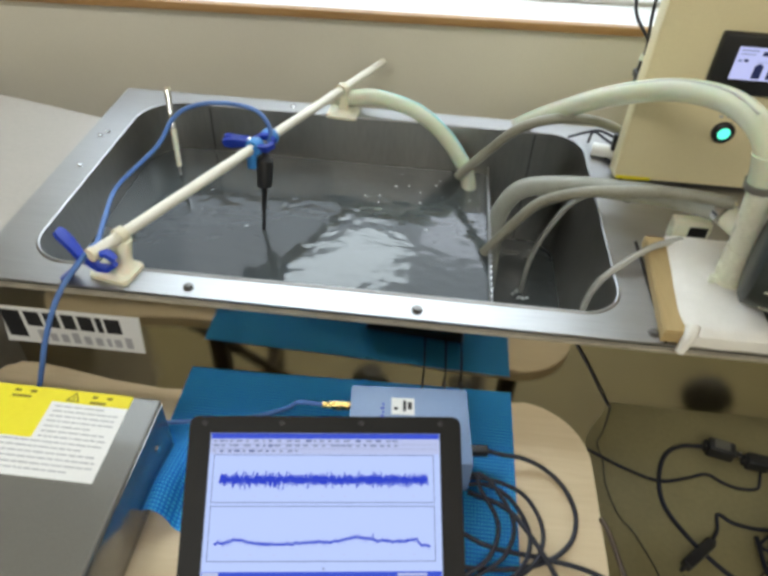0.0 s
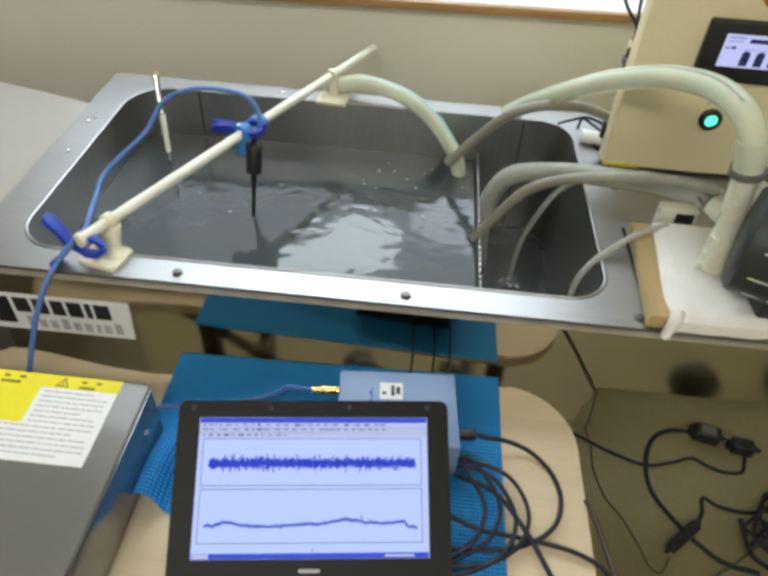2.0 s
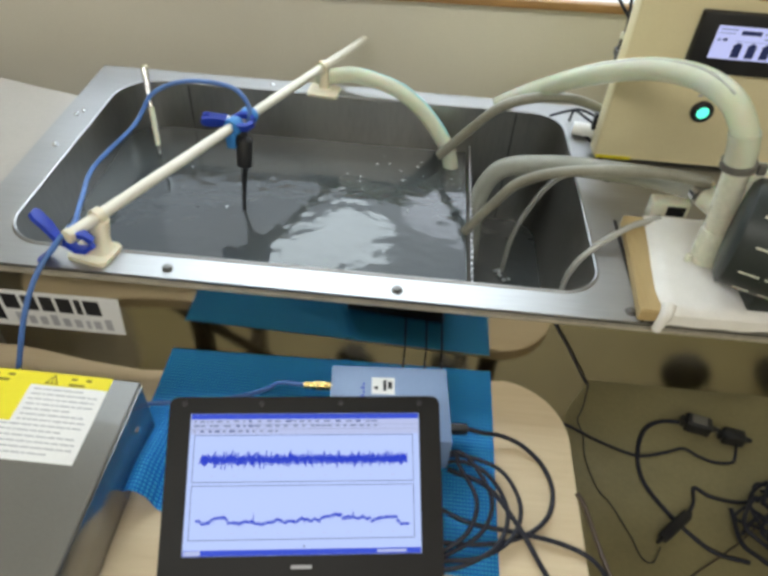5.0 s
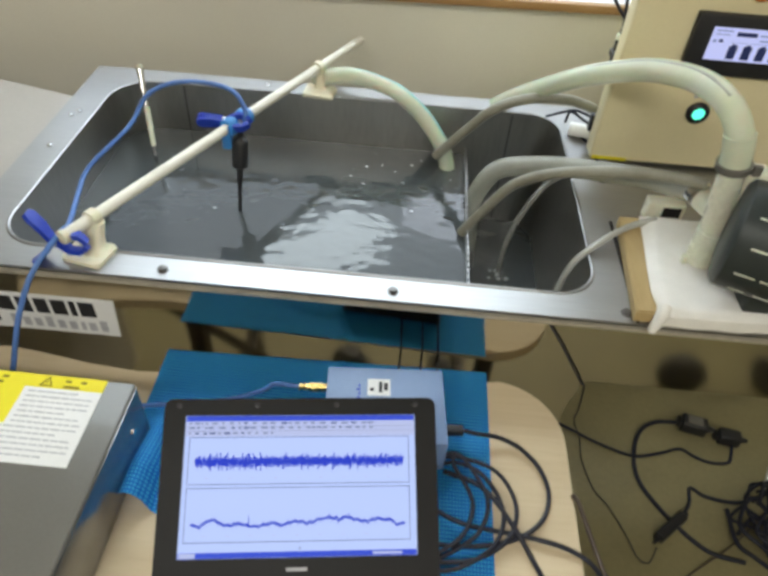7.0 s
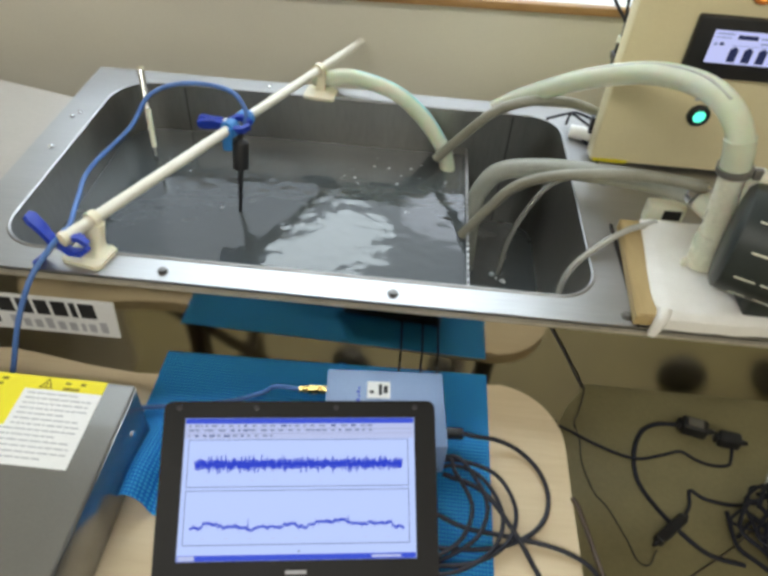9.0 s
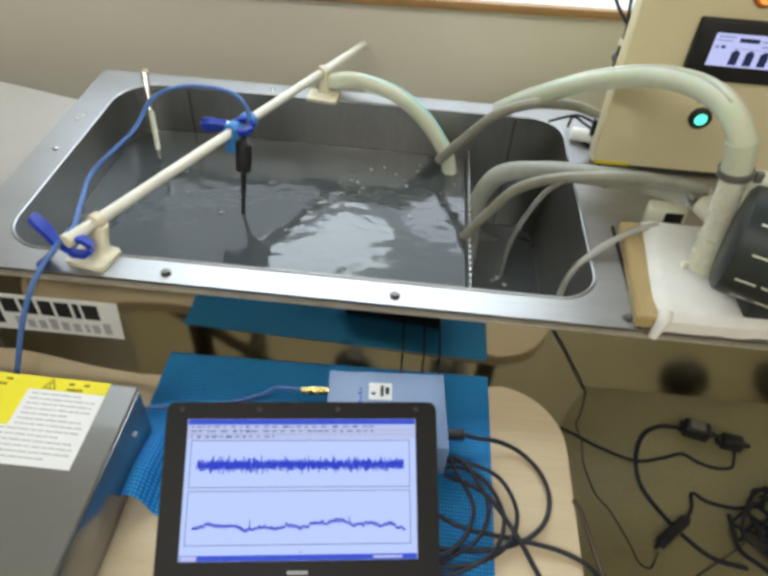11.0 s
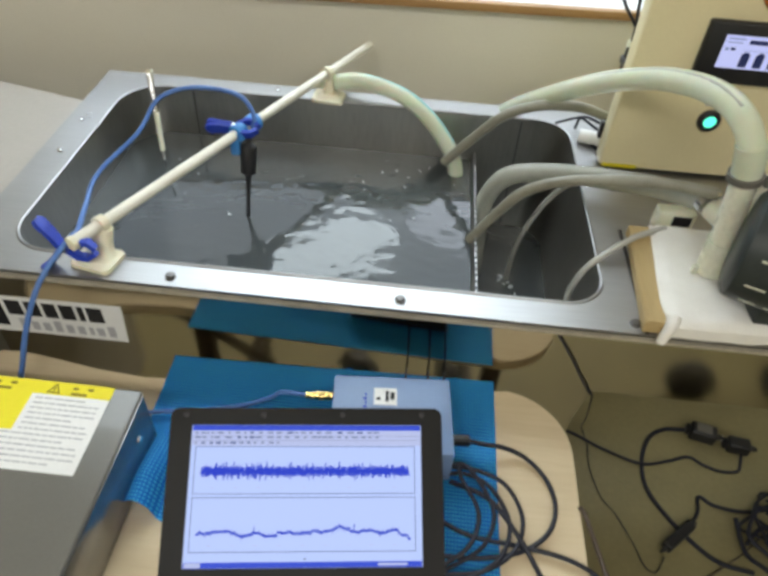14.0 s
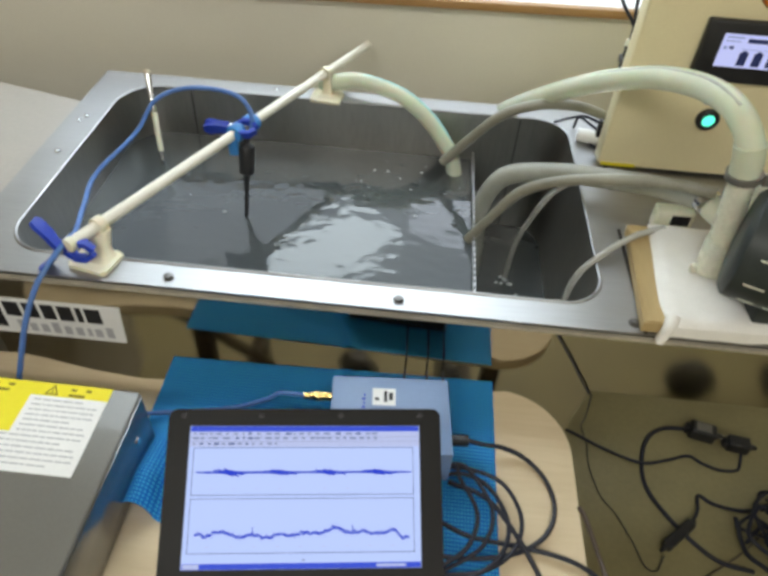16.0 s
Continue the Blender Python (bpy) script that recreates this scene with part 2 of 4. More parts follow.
def box(x0, x1, y0, y1, z0, z1, bevel=0.0, seg=2, bm=None, m=None):
    out = bm or bmesh.new()
    made = bmesh.ops.create_cube(out, size=1.0)["verts"]
    for v in made:
        v.co = Vector((x0 + (v.co.x + 0.5) * (x1 - x0), y0 + (v.co.y + 0.5) * (y1 - y0), z0 + (v.co.z + 0.5) * (z1 - z0)))
    if bevel:
        es = list({e for v in made for e in v.link_edges})
        made = list({v for f in bmesh.ops.bevel(out, geom=es, offset=bevel, segments=seg, affect="EDGES", profile=0.5)["faces"] for v in f.verts} | {v for v in made if v.is_valid})
    if m is not None:
        bmesh.ops.transform(out, matrix=m, verts=[v for v in made if v.is_valid] if bm else out.verts)
    return out


def rounded(x0, x1, y0, y1, r, n=8):
    """The outline of a rounded rectangle, anticlockwise; r: one radius or four (back right, back left, front left, front right)."""
    rs = (r,) * 4 if isinstance(r, (int, float)) else r
    pts = []
    for k, (cx, cy, a) in enumerate(((x1, y1, 0), (x0, y1, 90), (x0, y0, 180), (x1, y0, 270))):
        q = rs[k]
        ox, oy = cx + (-q if k in (0, 3) else q), cy + (-q if k in (0, 1) else q)
        for i in range(n + 1):
            b = radians(a + 90 * i / n)
            pts.append((ox + q * math.cos(b), oy + q * math.sin(b)))
    return pts


def slab(pts, z0, z1, bevel=0.0, bm=None):
    out = bm or bmesh.new()
    bot = [out.verts.new((x, y, z0)) for x, y in pts]
    top = [out.verts.new((x, y, z1)) for x, y in pts]
    out.faces.new(bot[::-1])
    tf = out.faces.new(top)
    for i in range(len(pts)):
        j = (i + 1) % len(pts)
        out.faces.new((bot[i], bot[j], top[j], top[i]))
    if bevel:
        bmesh.ops.bevel(out, geom=list(tf.edges), offset=bevel, segments=2, affect="EDGES")
    return out


def holed(outer, inner, z0, z1, bm=None):
    """A plate with a hole."""
    out = bm or bmesh.new()
    for z in (z0, z1):
        es = []
        for loop in (outer, inner):
            vs = [out.verts.new((x, y, z)) for x, y in loop]
            es += [out.edges.new((vs[i], vs[(i + 1) % len(vs)])) for i in range(len(vs))]
        bmesh.ops.triangle_fill(out, edges=es, use_beauty=True)
    out.verts.ensure_lookup_table()
    k, n = 0, len(outer) + len(inner)
    for loop in (outer, inner):
        c = len(loop)
        for i in range(c):
            j = (i + 1) % c
            out.faces.new((out.verts[k + i], out.verts[k + j], out.verts[n + k + j], out.verts[n + k + i]))
        k += c
    return out


def spline(pts, step=6):
    """A smooth line through points."""
    p = [Vector(q) for q in pts]
    p = [p[0] * 2 - p[1]] + p + [p[-1] * 2 - p[-2]]
    out = []
    for i in range(1, len(p) - 2):
        for k in range(step):
            t = k / step
            a, b, c, d = p[i - 1:i + 3]
            out.append(0.5 * (2 * b + (c - a) * t + (2 * a - 5 * b + 4 * c - d) * t * t + (3 * b - a - 3 * c + d) * t ** 3))
    return out + [p[-2]]


def tube(pts, r, sides=10, step=6, bm=None, hollow=0.0):
    """A round tube along a smooth line; r is one radius or one for each point of the line's ends."""
    out = bm or bmesh.new()
    line = spline(pts, step) if step else [Vector(q) for q in pts]
    n = len(line)
    rad = [r] * n if isinstance(r, (int, float)) else [r[0] + (r[1] - r[0]) * i / (n - 1) for i in range(n)]
    rings, side = [], None
    for i, q in enumerate(line):
        way = (line[min(i + 1, n - 1)] - line[max(i - 1, 0)]).normalized()
        if side is None:
            side = way.orthogonal().normalized()
        side = (side - way * side.dot(way)).normalized()
        up = way.cross(side)
        rings.append([out.verts.new(q + (side * math.cos(2 * math.pi * k / sides) + up * math.sin(2 * math.pi * k / sides)) * rad[i]) for k in range(sides)])
    for a, b in zip(rings, rings[1:]):
        for k in range(sides):
            out.faces.new((a[k], a[(k + 1) % sides], b[(k + 1) % sides], b[k]))
    if hollow:
        for ring, q in ((rings[0], line[0]), (rings[-1], line[-1])):
            inner = [out.verts.new(q + (v.co - q) * hollow) for v in ring]
            for k in range(sides):
                out.faces.new((ring[k], ring[(k + 1) % sides], inner[(k + 1) % sides], inner[k]))
            out.faces.new(inner)
    else:
        out.faces.new(rings[0][::-1])
        out.faces.new(rings[-1])
    return out


def lathe(profile, m, sides=24, bm=None):
    """Turns (radius, height) pairs round the z axis of the pose m."""
    out = bm or bmesh.new()
    rings = []
    for r, h in profile:
        rings.append([out.verts.new(m @ Vector((r * math.cos(2 * math.pi * k / sides), r * math.sin(2 * math.pi * k / sides), h))) for k in range(sides)])
    for a, b in zip(rings, rings[1:]):
        for k in range(sides):
            out.faces.new((a[k], a[(k + 1) % sides], b[(k + 1) % sides], b[k]))
    out.faces.new(rings[0][::-1])
    out.faces.new(rings[-1])
    return out


# ---------------------------------------------------------------- the room
def wall_pose(x, y, z):
    """The back wall runs slightly askew to the tank."""
    return pose(0, 1.335, 0, 0, 0, 3.0) @ pose(x, y, z)


def room():
    solo("floor", box(-3, 3, -3, 1.8, -0.1, 0.0), FLOOR, "khaki painted workshop floor, scuffed and dull", "floor", kind="structure")
    solo("ceiling", box(-3, 3, -3, 1.8, 2.5, 2.6), CEIL, "white ceiling boards", "ceiling", kind="structure")
    solo("wall_west", box(-3.1, -3.0, -3, 1.8, 0, 2.5), WALL, "cream painted wall", "wall", kind="structure")
    solo("wall_east", box(3.0, 3.1, -3, 1.8, 0, 2.5), WALL, "cream painted wall", "wall", kind="structure")
    solo("wall_south", box(-3.1, 3.1, -3.1, -3.0, 0, 2.5), WALL, "cream painted wall", "wall", kind="structure")
    # back wall with the window's opening
    m = wall_pose(0, 0, 0)
    x0, x1, z0, z1 = -0.95, 0.85, 0.845, 1.95
    bm = box(-3.2, x0, 0, 0.16, 0, 2.5, m=m)
    for b in ((x1, 3.2, 0, 2.5), (x0, x1, 0, z0), (x0, x1, z1, 2.5)):
        box(b[0], b[1], 0, 0.16, b[2], b[3], bm=bm, m=m)
    solo("wall_north", bm, WALL, "cream painted wall below a bright window", "wall", kind="structure", smooth=False)
    w = thing("window_1", m @ Vector((0, 0.05, z0)), "bright window with pale frames and a wooden sill", "window", kind="structure")
    part("window_sill", box(x0 + 0.002, x1 + 0.03, -0.028, -0.010, z0 - 0.015, z0 + 0.002, 0.003, m=m), SILLW, w, "varnished brown wooden sill nosing")
    part("sill_board", box(x0 + 0.002, x1 - 0.002, -0.010, 0.10, z0 - 0.012, z0 + 0.0015, m=m), SILLB, w, "glossy white sill board", smooth=False)
    frames = box(x0 + 0.001, x0 + 0.03, 0.10, 0.14, z0, z1, m=m)
    for a, b, c, d in ((x1 - 0.03, x1 - 0.001, z0, z1), (x0 + 0.03, x1 - 0.03, z1 - 0.03, z1 - 0.001), (x0 + 0.03, x1 - 0.03, z0 + 0.003, z0 + 0.012),
                       (0.44, 0.47, z0 + 0.012, z1 - 0.03)):
        box(a, b, 0.10, 0.14, c, d, bm=frames, m=m)
    part("window_frame", frames, ALU, w, smooth=False)
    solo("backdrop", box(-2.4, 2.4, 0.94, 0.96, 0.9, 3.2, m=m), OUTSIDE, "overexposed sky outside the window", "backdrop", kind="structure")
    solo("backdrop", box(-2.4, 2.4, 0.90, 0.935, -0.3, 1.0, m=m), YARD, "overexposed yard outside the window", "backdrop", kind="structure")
    # glow cards added outside; outlines cut to the bright patch reflected in water
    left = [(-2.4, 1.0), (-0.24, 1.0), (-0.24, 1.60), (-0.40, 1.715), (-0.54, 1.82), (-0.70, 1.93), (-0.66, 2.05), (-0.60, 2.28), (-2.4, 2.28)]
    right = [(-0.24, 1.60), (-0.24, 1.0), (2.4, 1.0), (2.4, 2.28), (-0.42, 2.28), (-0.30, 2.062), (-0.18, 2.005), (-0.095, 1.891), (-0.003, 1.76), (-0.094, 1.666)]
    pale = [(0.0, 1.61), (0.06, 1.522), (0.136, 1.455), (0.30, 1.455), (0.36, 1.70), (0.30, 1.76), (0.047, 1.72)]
    for pts, off, glowing in ((left, 0.93, DIMCARD), (right, 0.93, MIDCARD), (pale, 0.905, BRIGHTCARD)):
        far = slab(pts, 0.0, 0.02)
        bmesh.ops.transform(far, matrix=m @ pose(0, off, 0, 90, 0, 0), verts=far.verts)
        solo("backdrop", far, glowing, "unseen glowing card outside the window, shaped for the water's reflections", "backdrop", kind="structure", smooth=False)
    for x, y in ((-0.5, -0.9), (0.9, -1.9)):
        f = thing("ceiling_light", (x, y, 2.44), "white fluorescent ceiling fitting", "lamp", "ceiling lights")
        part("housing", box(x - 0.64, x + 0.64, y - 0.11, y + 0.11, 2.455, 2.5, 0.006), CEIL, f)
        for dy in (-0.05, 0.05):
            part("tube", tube([(x - 0.6, y + dy, 2.442), (x + 0.6, y + dy, 2.442)], 0.013, 10, 1), TUBEGLOW, f)


room()


# ---------------------------------------------------------------- the tank
RIM = 0.715
APRON = 0.588          # lower edge of the polished apron beside the basin
INNER = rounded(-0.570, 0.239, 0.656, 1.128, (0.06, 0.075, 0.06, 0.055), 10)


def tank():
    t = thing("ultrasonic_tank", (-0.17, 0.9, 0.0), "open stainless steel ultrasonic bath with a wide bolted rim", "tank")
    outer = [(0.98, 0.613), (0.98, 1.17), (-0.628, 1.17), (-0.628, 0.613)]
    rim = part("rim_plate", holed(outer, INNER, RIM - 0.003, RIM), STEEL, t, "brushed stainless rim plate", smooth=False)
    # rolled inner lip
    lip = tube([(x, y, RIM - 0.0005) for x, y in INNER + INNER[:1]], 0.0028, 8, 0)
    part("lip", lip, STEEL, rim, "bright rolled edge")
    part("gasket", box(-0.62, 0.975, 0.617, 0.64, RIM - 0.009, RIM - 0.003), GASKET, t, smooth=False)
    part("flange", box(-0.632, 0.985, 0.611, 0.645, RIM - 0.0145, RIM - 0.009, 0.001), FLANGE, t, "dusty lower flange")
    # basin: walls and floor
    bm = bmesh.new()
    loops = []
    for z, k in ((RIM - 0.003, 1.0), (0.60, 0.995), (0.345, 0.985), (0.333, 0.978), (0.328, 0.955)):
        loops.append([bm.verts.new((-0.165 + (x + 0.165) * k, 0.892 + (y - 0.892) * k, z)) for x, y in INNER])
    for a, b in zip(loops, loops[1:]):
        for i in range(len(a)):
            j = (i + 1) % len(a)
            bm.faces.new((a[i], a[j], b[j], b[i]))
    bm.faces.new(loops[-1])
    part("basin", bm, DULL, t, "dull grey steel basin walls")
    for name, b in (("back_panel", (-0.60, 0.262, 1.150, 1.156)), ("side_panel", (-0.60, -0.594, 0.624, 1.150)), ("side_panel", (0.250, 0.256, 0.66, 1.150))):
        part(name, box(*b, 0.315, RIM - 0.0145), MIRROR, t, smooth=False)
    fp = slab([(-0.60, 0.315), (0.195, 0.315), (0.250, APRON), (0.975, APRON), (0.975, RIM - 0.0145), (-0.60, RIM - 0.0145)], 0.0, 0.006)
    bmesh.ops.transform(fp, matrix=pose(0, 0.624, 0, 90, 0, 0), verts=fp.verts)
    part("front_panel", fp, MIRROR, t, "polished steel panel that mirrors the desk", smooth=False)
    part("bottom_panel", box(-0.594, 0.192, 0.624, 1.150, 0.309, 0.315), DULL, t, smooth=False)
    part("batten_edge_strip", box(0.2795, 0.2835, 0.614, 0.82, RIM, RIM + 0.0025), GASKET, t, "dark strip beside the batten", smooth=False)
    for x, k in ((-0.455, 1.1255), (0.155, 1.1255)):
        part("weld_seam", box(x, x + 0.0022, k - 0.0012, k + 0.003, 0.40, RIM - 0.004), BOLT, t, "dark vertical weld seam", smooth=False)
    # weir between the bath and the overflow
    part("weir", box(0.0795, 0.0812, 0.650, 1.130, 0.334, 0.628, 0.0005), DULL, t, "steel overflow weir")
    teeth = bmesh.new()
    for k in range(34):
        y = 0.656 + 0.0139 * k
        box(0.0790, 0.0817, y, y + 0.0085, 0.626, 0.637, bm=teeth)
    part("weir_teeth", teeth, STEEL, t, "notched top edge of the weir", smooth=False)
    for x, y in ((-0.33, 0.63), (-0.03, 0.63), (0.27, 0.63), (0.288, 0.93), (0.262, 1.08)):
        part("bolt", lathe([(0.0080, 0), (0.0080, 0.0012), (0.0058, 0.0014), (0.0056, 0.0045), (0.003, 0.0052)], pose(x, y, RIM, 0, 0, 37 * x * 10), 6), BOLT, t, "dull hexagon bolt")
    for x, y in ((-0.596, 0.889), (-0.603, 0.985), (-0.596, 1.000), (-0.30, 1.150)):
        part("bolt", lathe([(0.0052, 0), (0.0052, 0.0008), (0.0036, 0.0010), (0.0034, 0.003), (0.002, 0.0034)], pose(x, y, RIM), 6), CHROME, t, "small bright screw")
    for x, y in ((-0.55, 0.68), (-0.55, 1.11), (0.21, 0.68), (0.21, 1.11), (0.90, 1.14)):
        part("leg", box(x - 0.018, x + 0.018, y - 0.018, y + 0.018, 0.0, 0.309 if x < 0.5 else RIM - 0.003, 0.002), DULL, t)


tank()


def castor(x, y, turn, group="castors", r=0.042):
    c = thing("castor", (x, y, 0), "dark rubber swivel castor on the floor", "castor", group)
    m = pose(x, y, r, 90, 0, turn)
    part("tyre", lathe([(r * 0.7, -0.014), (r, -0.010), (r, 0.010), (r * 0.7, 0.014)], m, 20), CORD, c)
    part("fork", box(x - 0.02, x + 0.02, y - 0.022, y + 0.022, r + 0.044, r + 0.052, 0.003), BLACKP, c)
    for s in (-1, 1):
        part("cheek", box(-0.014, 0.014, -0.002, 0.002, -0.006, 0.05, 0.001, m=pose(x, y, r, 0, 0, turn) @ pose(0, 0.018 * s, 0)), BLACKP, c)
    return c


castor(0.70, 0.128, 12, r=0.058)
castor(0.93, 0.10, 70, r=0.050)
castor(-0.12, 0.19, 20, r=0.050)
castor(0.10, 0.22, 65, r=0.062)


def water():
    """Bath and overflow surfaces with real wavelets, each one rigid sheet."""
    def sheet(x0, x1, y0, y1, z, amp, nx, ny, seed):
        bm = bmesh.new()
        g = []
        for j in range(ny + 1):
            row = []
            for i in range(nx + 1):
                x, y = x0 + (x1 - x0) * i / nx, y0 + (y1 - y0) * j / ny
                h = 0.5 * noise.noise((x * 9, y * 13, seed)) + 0.32 * noise.noise((x * 26, y * 38, seed + 3)) + 0.25 * noise.noise((x * 58, y * 80, seed + 7))
                row.append(bm.verts.new((x, y, z + amp * h)))
            g.append(row)
        for j in range(ny):
            for i in range(nx):
                bm.faces.new((g[j][i], g[j][i + 1], g[j + 1][i + 1], g[j + 1][i]))
        return bm
    a = solo("water", sheet(-0.578, 0.080, 0.648, 1.136, 0.620, 0.0009, 150, 110, 2.0), WATER, "rippling grey water filling the steel bath", "water", kind="structure", base=(-0.25, 0.89, 0.62))
    b = solo("water", sheet(0.081, 0.243, 0.648, 1.136, 0.47, 0.003, 40, 80, 9.0), WATER, "dark agitated water in the overflow compartment", "water", kind="structure", base=(0.16, 0.89, 0.47))
    for ob in (a, b):
        ob.visible_shadow = False
        if ob.data.polygons[0].normal.z < 0:                      # the surface faces up
            ob.data.flip_normals()
    return a, b


BATH, OVERFLOW = water()


def foam():
    """White flecks added as glints, drifting on the bath; pale bubbles in the overflow."""
    rr = random.Random(8)
    out = []
    for k in range(20):
        bm = bmesh.new()
        r = rr.uniform(0.0007, 0.0020)
        bmesh.ops.create_icosphere(bm, subdivisions=2, radius=r)
        for v in bm.verts:
            v.co = Vector((v.co.x * 1.7, v.co.y * 0.8, v.co.z * 0.28)) * (1 + 0.5 * noise.noise(v.co * 400 + Vector((k, 0, 0))))
        x, y = (rr.uniform(-0.14, 0.07), rr.uniform(0.99, 1.09)) if k < 14 else (rr.uniform(-0.5, 0.07), rr.uniform(0.80, 1.05))
        bmesh.ops.translate(bm, verts=bm.verts, vec=(x, y, 0.6222))
        out.append(solo("glint_fleck", bm, BUBBLE_GLINT, "white fleck standing in for a glint on the water", "foam", "froth flecks", base=(x, y, 0.6215)))
    for k in range(16):
        bm = bmesh.new()
        near = k < 7
        r = rr.uniform(0.0022, 0.0042) if near else rr.uniform(0.0012, 0.0026)
        bmesh.ops.create_icosphere(bm, subdivisions=2, radius=r)
        x, y = (0.163 + rr.uniform(-0.012, 0.012), 0.955 + rr.uniform(-0.022, 0.012)) if near else (rr.uniform(0.10, 0.21), rr.uniform(0.76, 0.92))
        bmesh.ops.scale(bm, verts=bm.verts, vec=(1.2, 1, 0.6))
        bmesh.ops.translate(bm, verts=bm.verts, vec=(x, y, 0.4725))
        out.append(solo("foam_bubble", bm, BUBBLE_GLINT, "pale bubble on the dark overflow water", "foam", "overflow bubbles", base=(x, y, 0.4715)))
    return out


FLECKS = foam()


# ---------------------------------------------------------------- rod, clamps and sensor
RA, RB = Vector((-0.448, 0.630, 0.757)), Vector((-0.142, 1.280, 0.760))


def on_rod(y):
    return RA + (RB - RA) * ((y - RA.y) / (RB.y - RA.y))


def rod_holder(y, turn, size, lean=0.0, slim=1.0):
    """lean: how far along the rod the ring sits past the foot."""
    q = on_rod(y)
    top = on_rod(y + lean)
    h = thing("rod_holder", (q.x, q.y, RIM), "ivory plastic pipe saddle on a square foot", "holder", "rod holders")
    m = pose(q.x + 0.004, q.y - 0.010 * size, RIM, 0, 0, turn)
    s = size
    t = s * slim
    foot = slab(rounded(-0.030 * s, 0.030 * s, -0.024 * s, 0.024 * s, 0.006), 0.0004, 0.006, 0.002)
    bmesh.ops.transform(foot, matrix=m, verts=foot.verts)
    part("foot", foot, IVORY, h)
    neck = bmesh.new()
    loops = []
    for z, a, b in ((0.005, 0.025 * s, 0.017 * s), (0.010, 0.018 * t, 0.012 * t), (0.018, 0.0145 * t, 0.0095 * t), (0.028, 0.013 * t, 0.0085 * t), (q.z - RIM - 0.004, 0.012 * t, 0.008 * t)):
        f = (z / (q.z - RIM)) ** 0.8
        at = Vector(((top.x - q.x) * f, (top.y - q.y + 0.010 * s) * f, 0))
        loops.append([neck.verts.new(m @ Vector((x, yy, z)) + at) for x, yy in rounded(-a, a, -b, b, b * 0.7, 4)])
    for a, b in zip(loops, loops[1:]):
        for i in range(len(a)):
            j = (i + 1) % len(a)
            neck.faces.new((a[i], a[j], b[j], b[i]))
    neck.faces.new(loops[0][::-1])
    neck.faces.new(loops[-1])
    part("neck", neck, IVORY, h)
    way = (RB - RA).normalized()
    ring = (Matrix.Translation(top) @ way.to_track_quat("Z", "Y").to_matrix().to_4x4())
    part("saddle_ring", lathe([(0.0086, -0.005), (0.0118, -0.006), (0.0118, 0.006), (0.0086, 0.005)], ring, 20), IVORY, h)


rod_holder(0.656, -12, 0.95, 0.016)
rod_holder(1.146, -5, 0.95, 0.0, 0.6)
rod = thing("plastic_rod", RA, "long ivory plastic pipe laid across the tank", "rod")
part("pipe", tube([RA, RB], (0.0081, 0.0074), 16, 1), RODW, rod)
part("end_cap", lathe([(0.0093, -0.004), (0.0098, -0.002), (0.0098, 0.004), (0.006, 0.0055)], Matrix.Translation(RA) @ (RA - RB).to_track_quat("Z", "Y").to_matrix().to_4x4(), 16), IVORY, rod)


def strip(line, widths, thick, m):
    """A bent strap: a rectangular section carried along a line in the xy plane of the pose m."""
    bm, rings = bmesh.new(), []
    p = [Vector((a, b, 0)) for a, b in line]
    for i, q in enumerate(p):
        d = (p[min(i + 1, len(p) - 1)] - p[max(i - 1, 0)]).normalized()
        nrm, w = Vector((-d.y, d.x, 0)), widths[i]
        rings.append([bm.verts.new(m @ (q + nrm * thick * a + Vector((0, 0, w * b)))) for a, b in ((-1, -0.8), (1, -0.8), (1.3, 0), (1, 0.8), (-1, 0.8), (-1.3, 0))])
    for a, b in zip(rings, rings[1:]):
        for k in range(6):
            bm.faces.new((a[k], a[(k + 1) % 6], b[(k + 1) % 6], b[k]))
    bm.faces.new(rings[0][::-1])
    bm.faces.new(rings[-1])
    return bm


def spring_clip(name, at, m, material, label, spread, reach):
    """A sprung clip: two jaws with broad grips, and a pivot."""
    c = thing(name, at, label, "clip", "spring clips")
    for s in (-1, 1):
        line = [(-reach, spread * s), (-reach * 0.85, spread * 0.9 * s), (-reach * 0.5, spread * 0.5 * s), (-0.008, 0.003 * s), (0.004, -0.004 * s), (0.014, -0.012 * s), (0.026, -0.012 * s), (0.036, -0.003 * s)]
        part("jaw", strip(line, (0.007, 0.0125, 0.0115, 0.009, 0.008, 0.008, 0.008, 0.006), 0.0032, m), material, c)
    part("pivot", lathe([(0.003, -0.008), (0.004, -0.007), (0.004, 0.007), (0.003, 0.008)], m @ pose(-0.003, 0, 0), 12), CHROME, c)
    return c


q = on_rod(0.632)
spring_clip("spring_clip", q, Matrix.Translation((q.x - 0.012, q.y + 0.000, q.z - 0.010)) @ pose(0, 0, 0, 84, 6, 4), CLIP, "dark blue plastic spring clip gripping the pipe end", 0.037, 0.034)
q = on_rod(0.942)
spring_clip("spring_clip", q, Matrix.Translation((q.x - 0.014, q.y - 0.016, q.z + 0.006)) @ pose(0, 0, 0, 20, -4, -4), CLIP, "dark blue plastic spring clip holding the sensor lead", 0.005, 0.048)


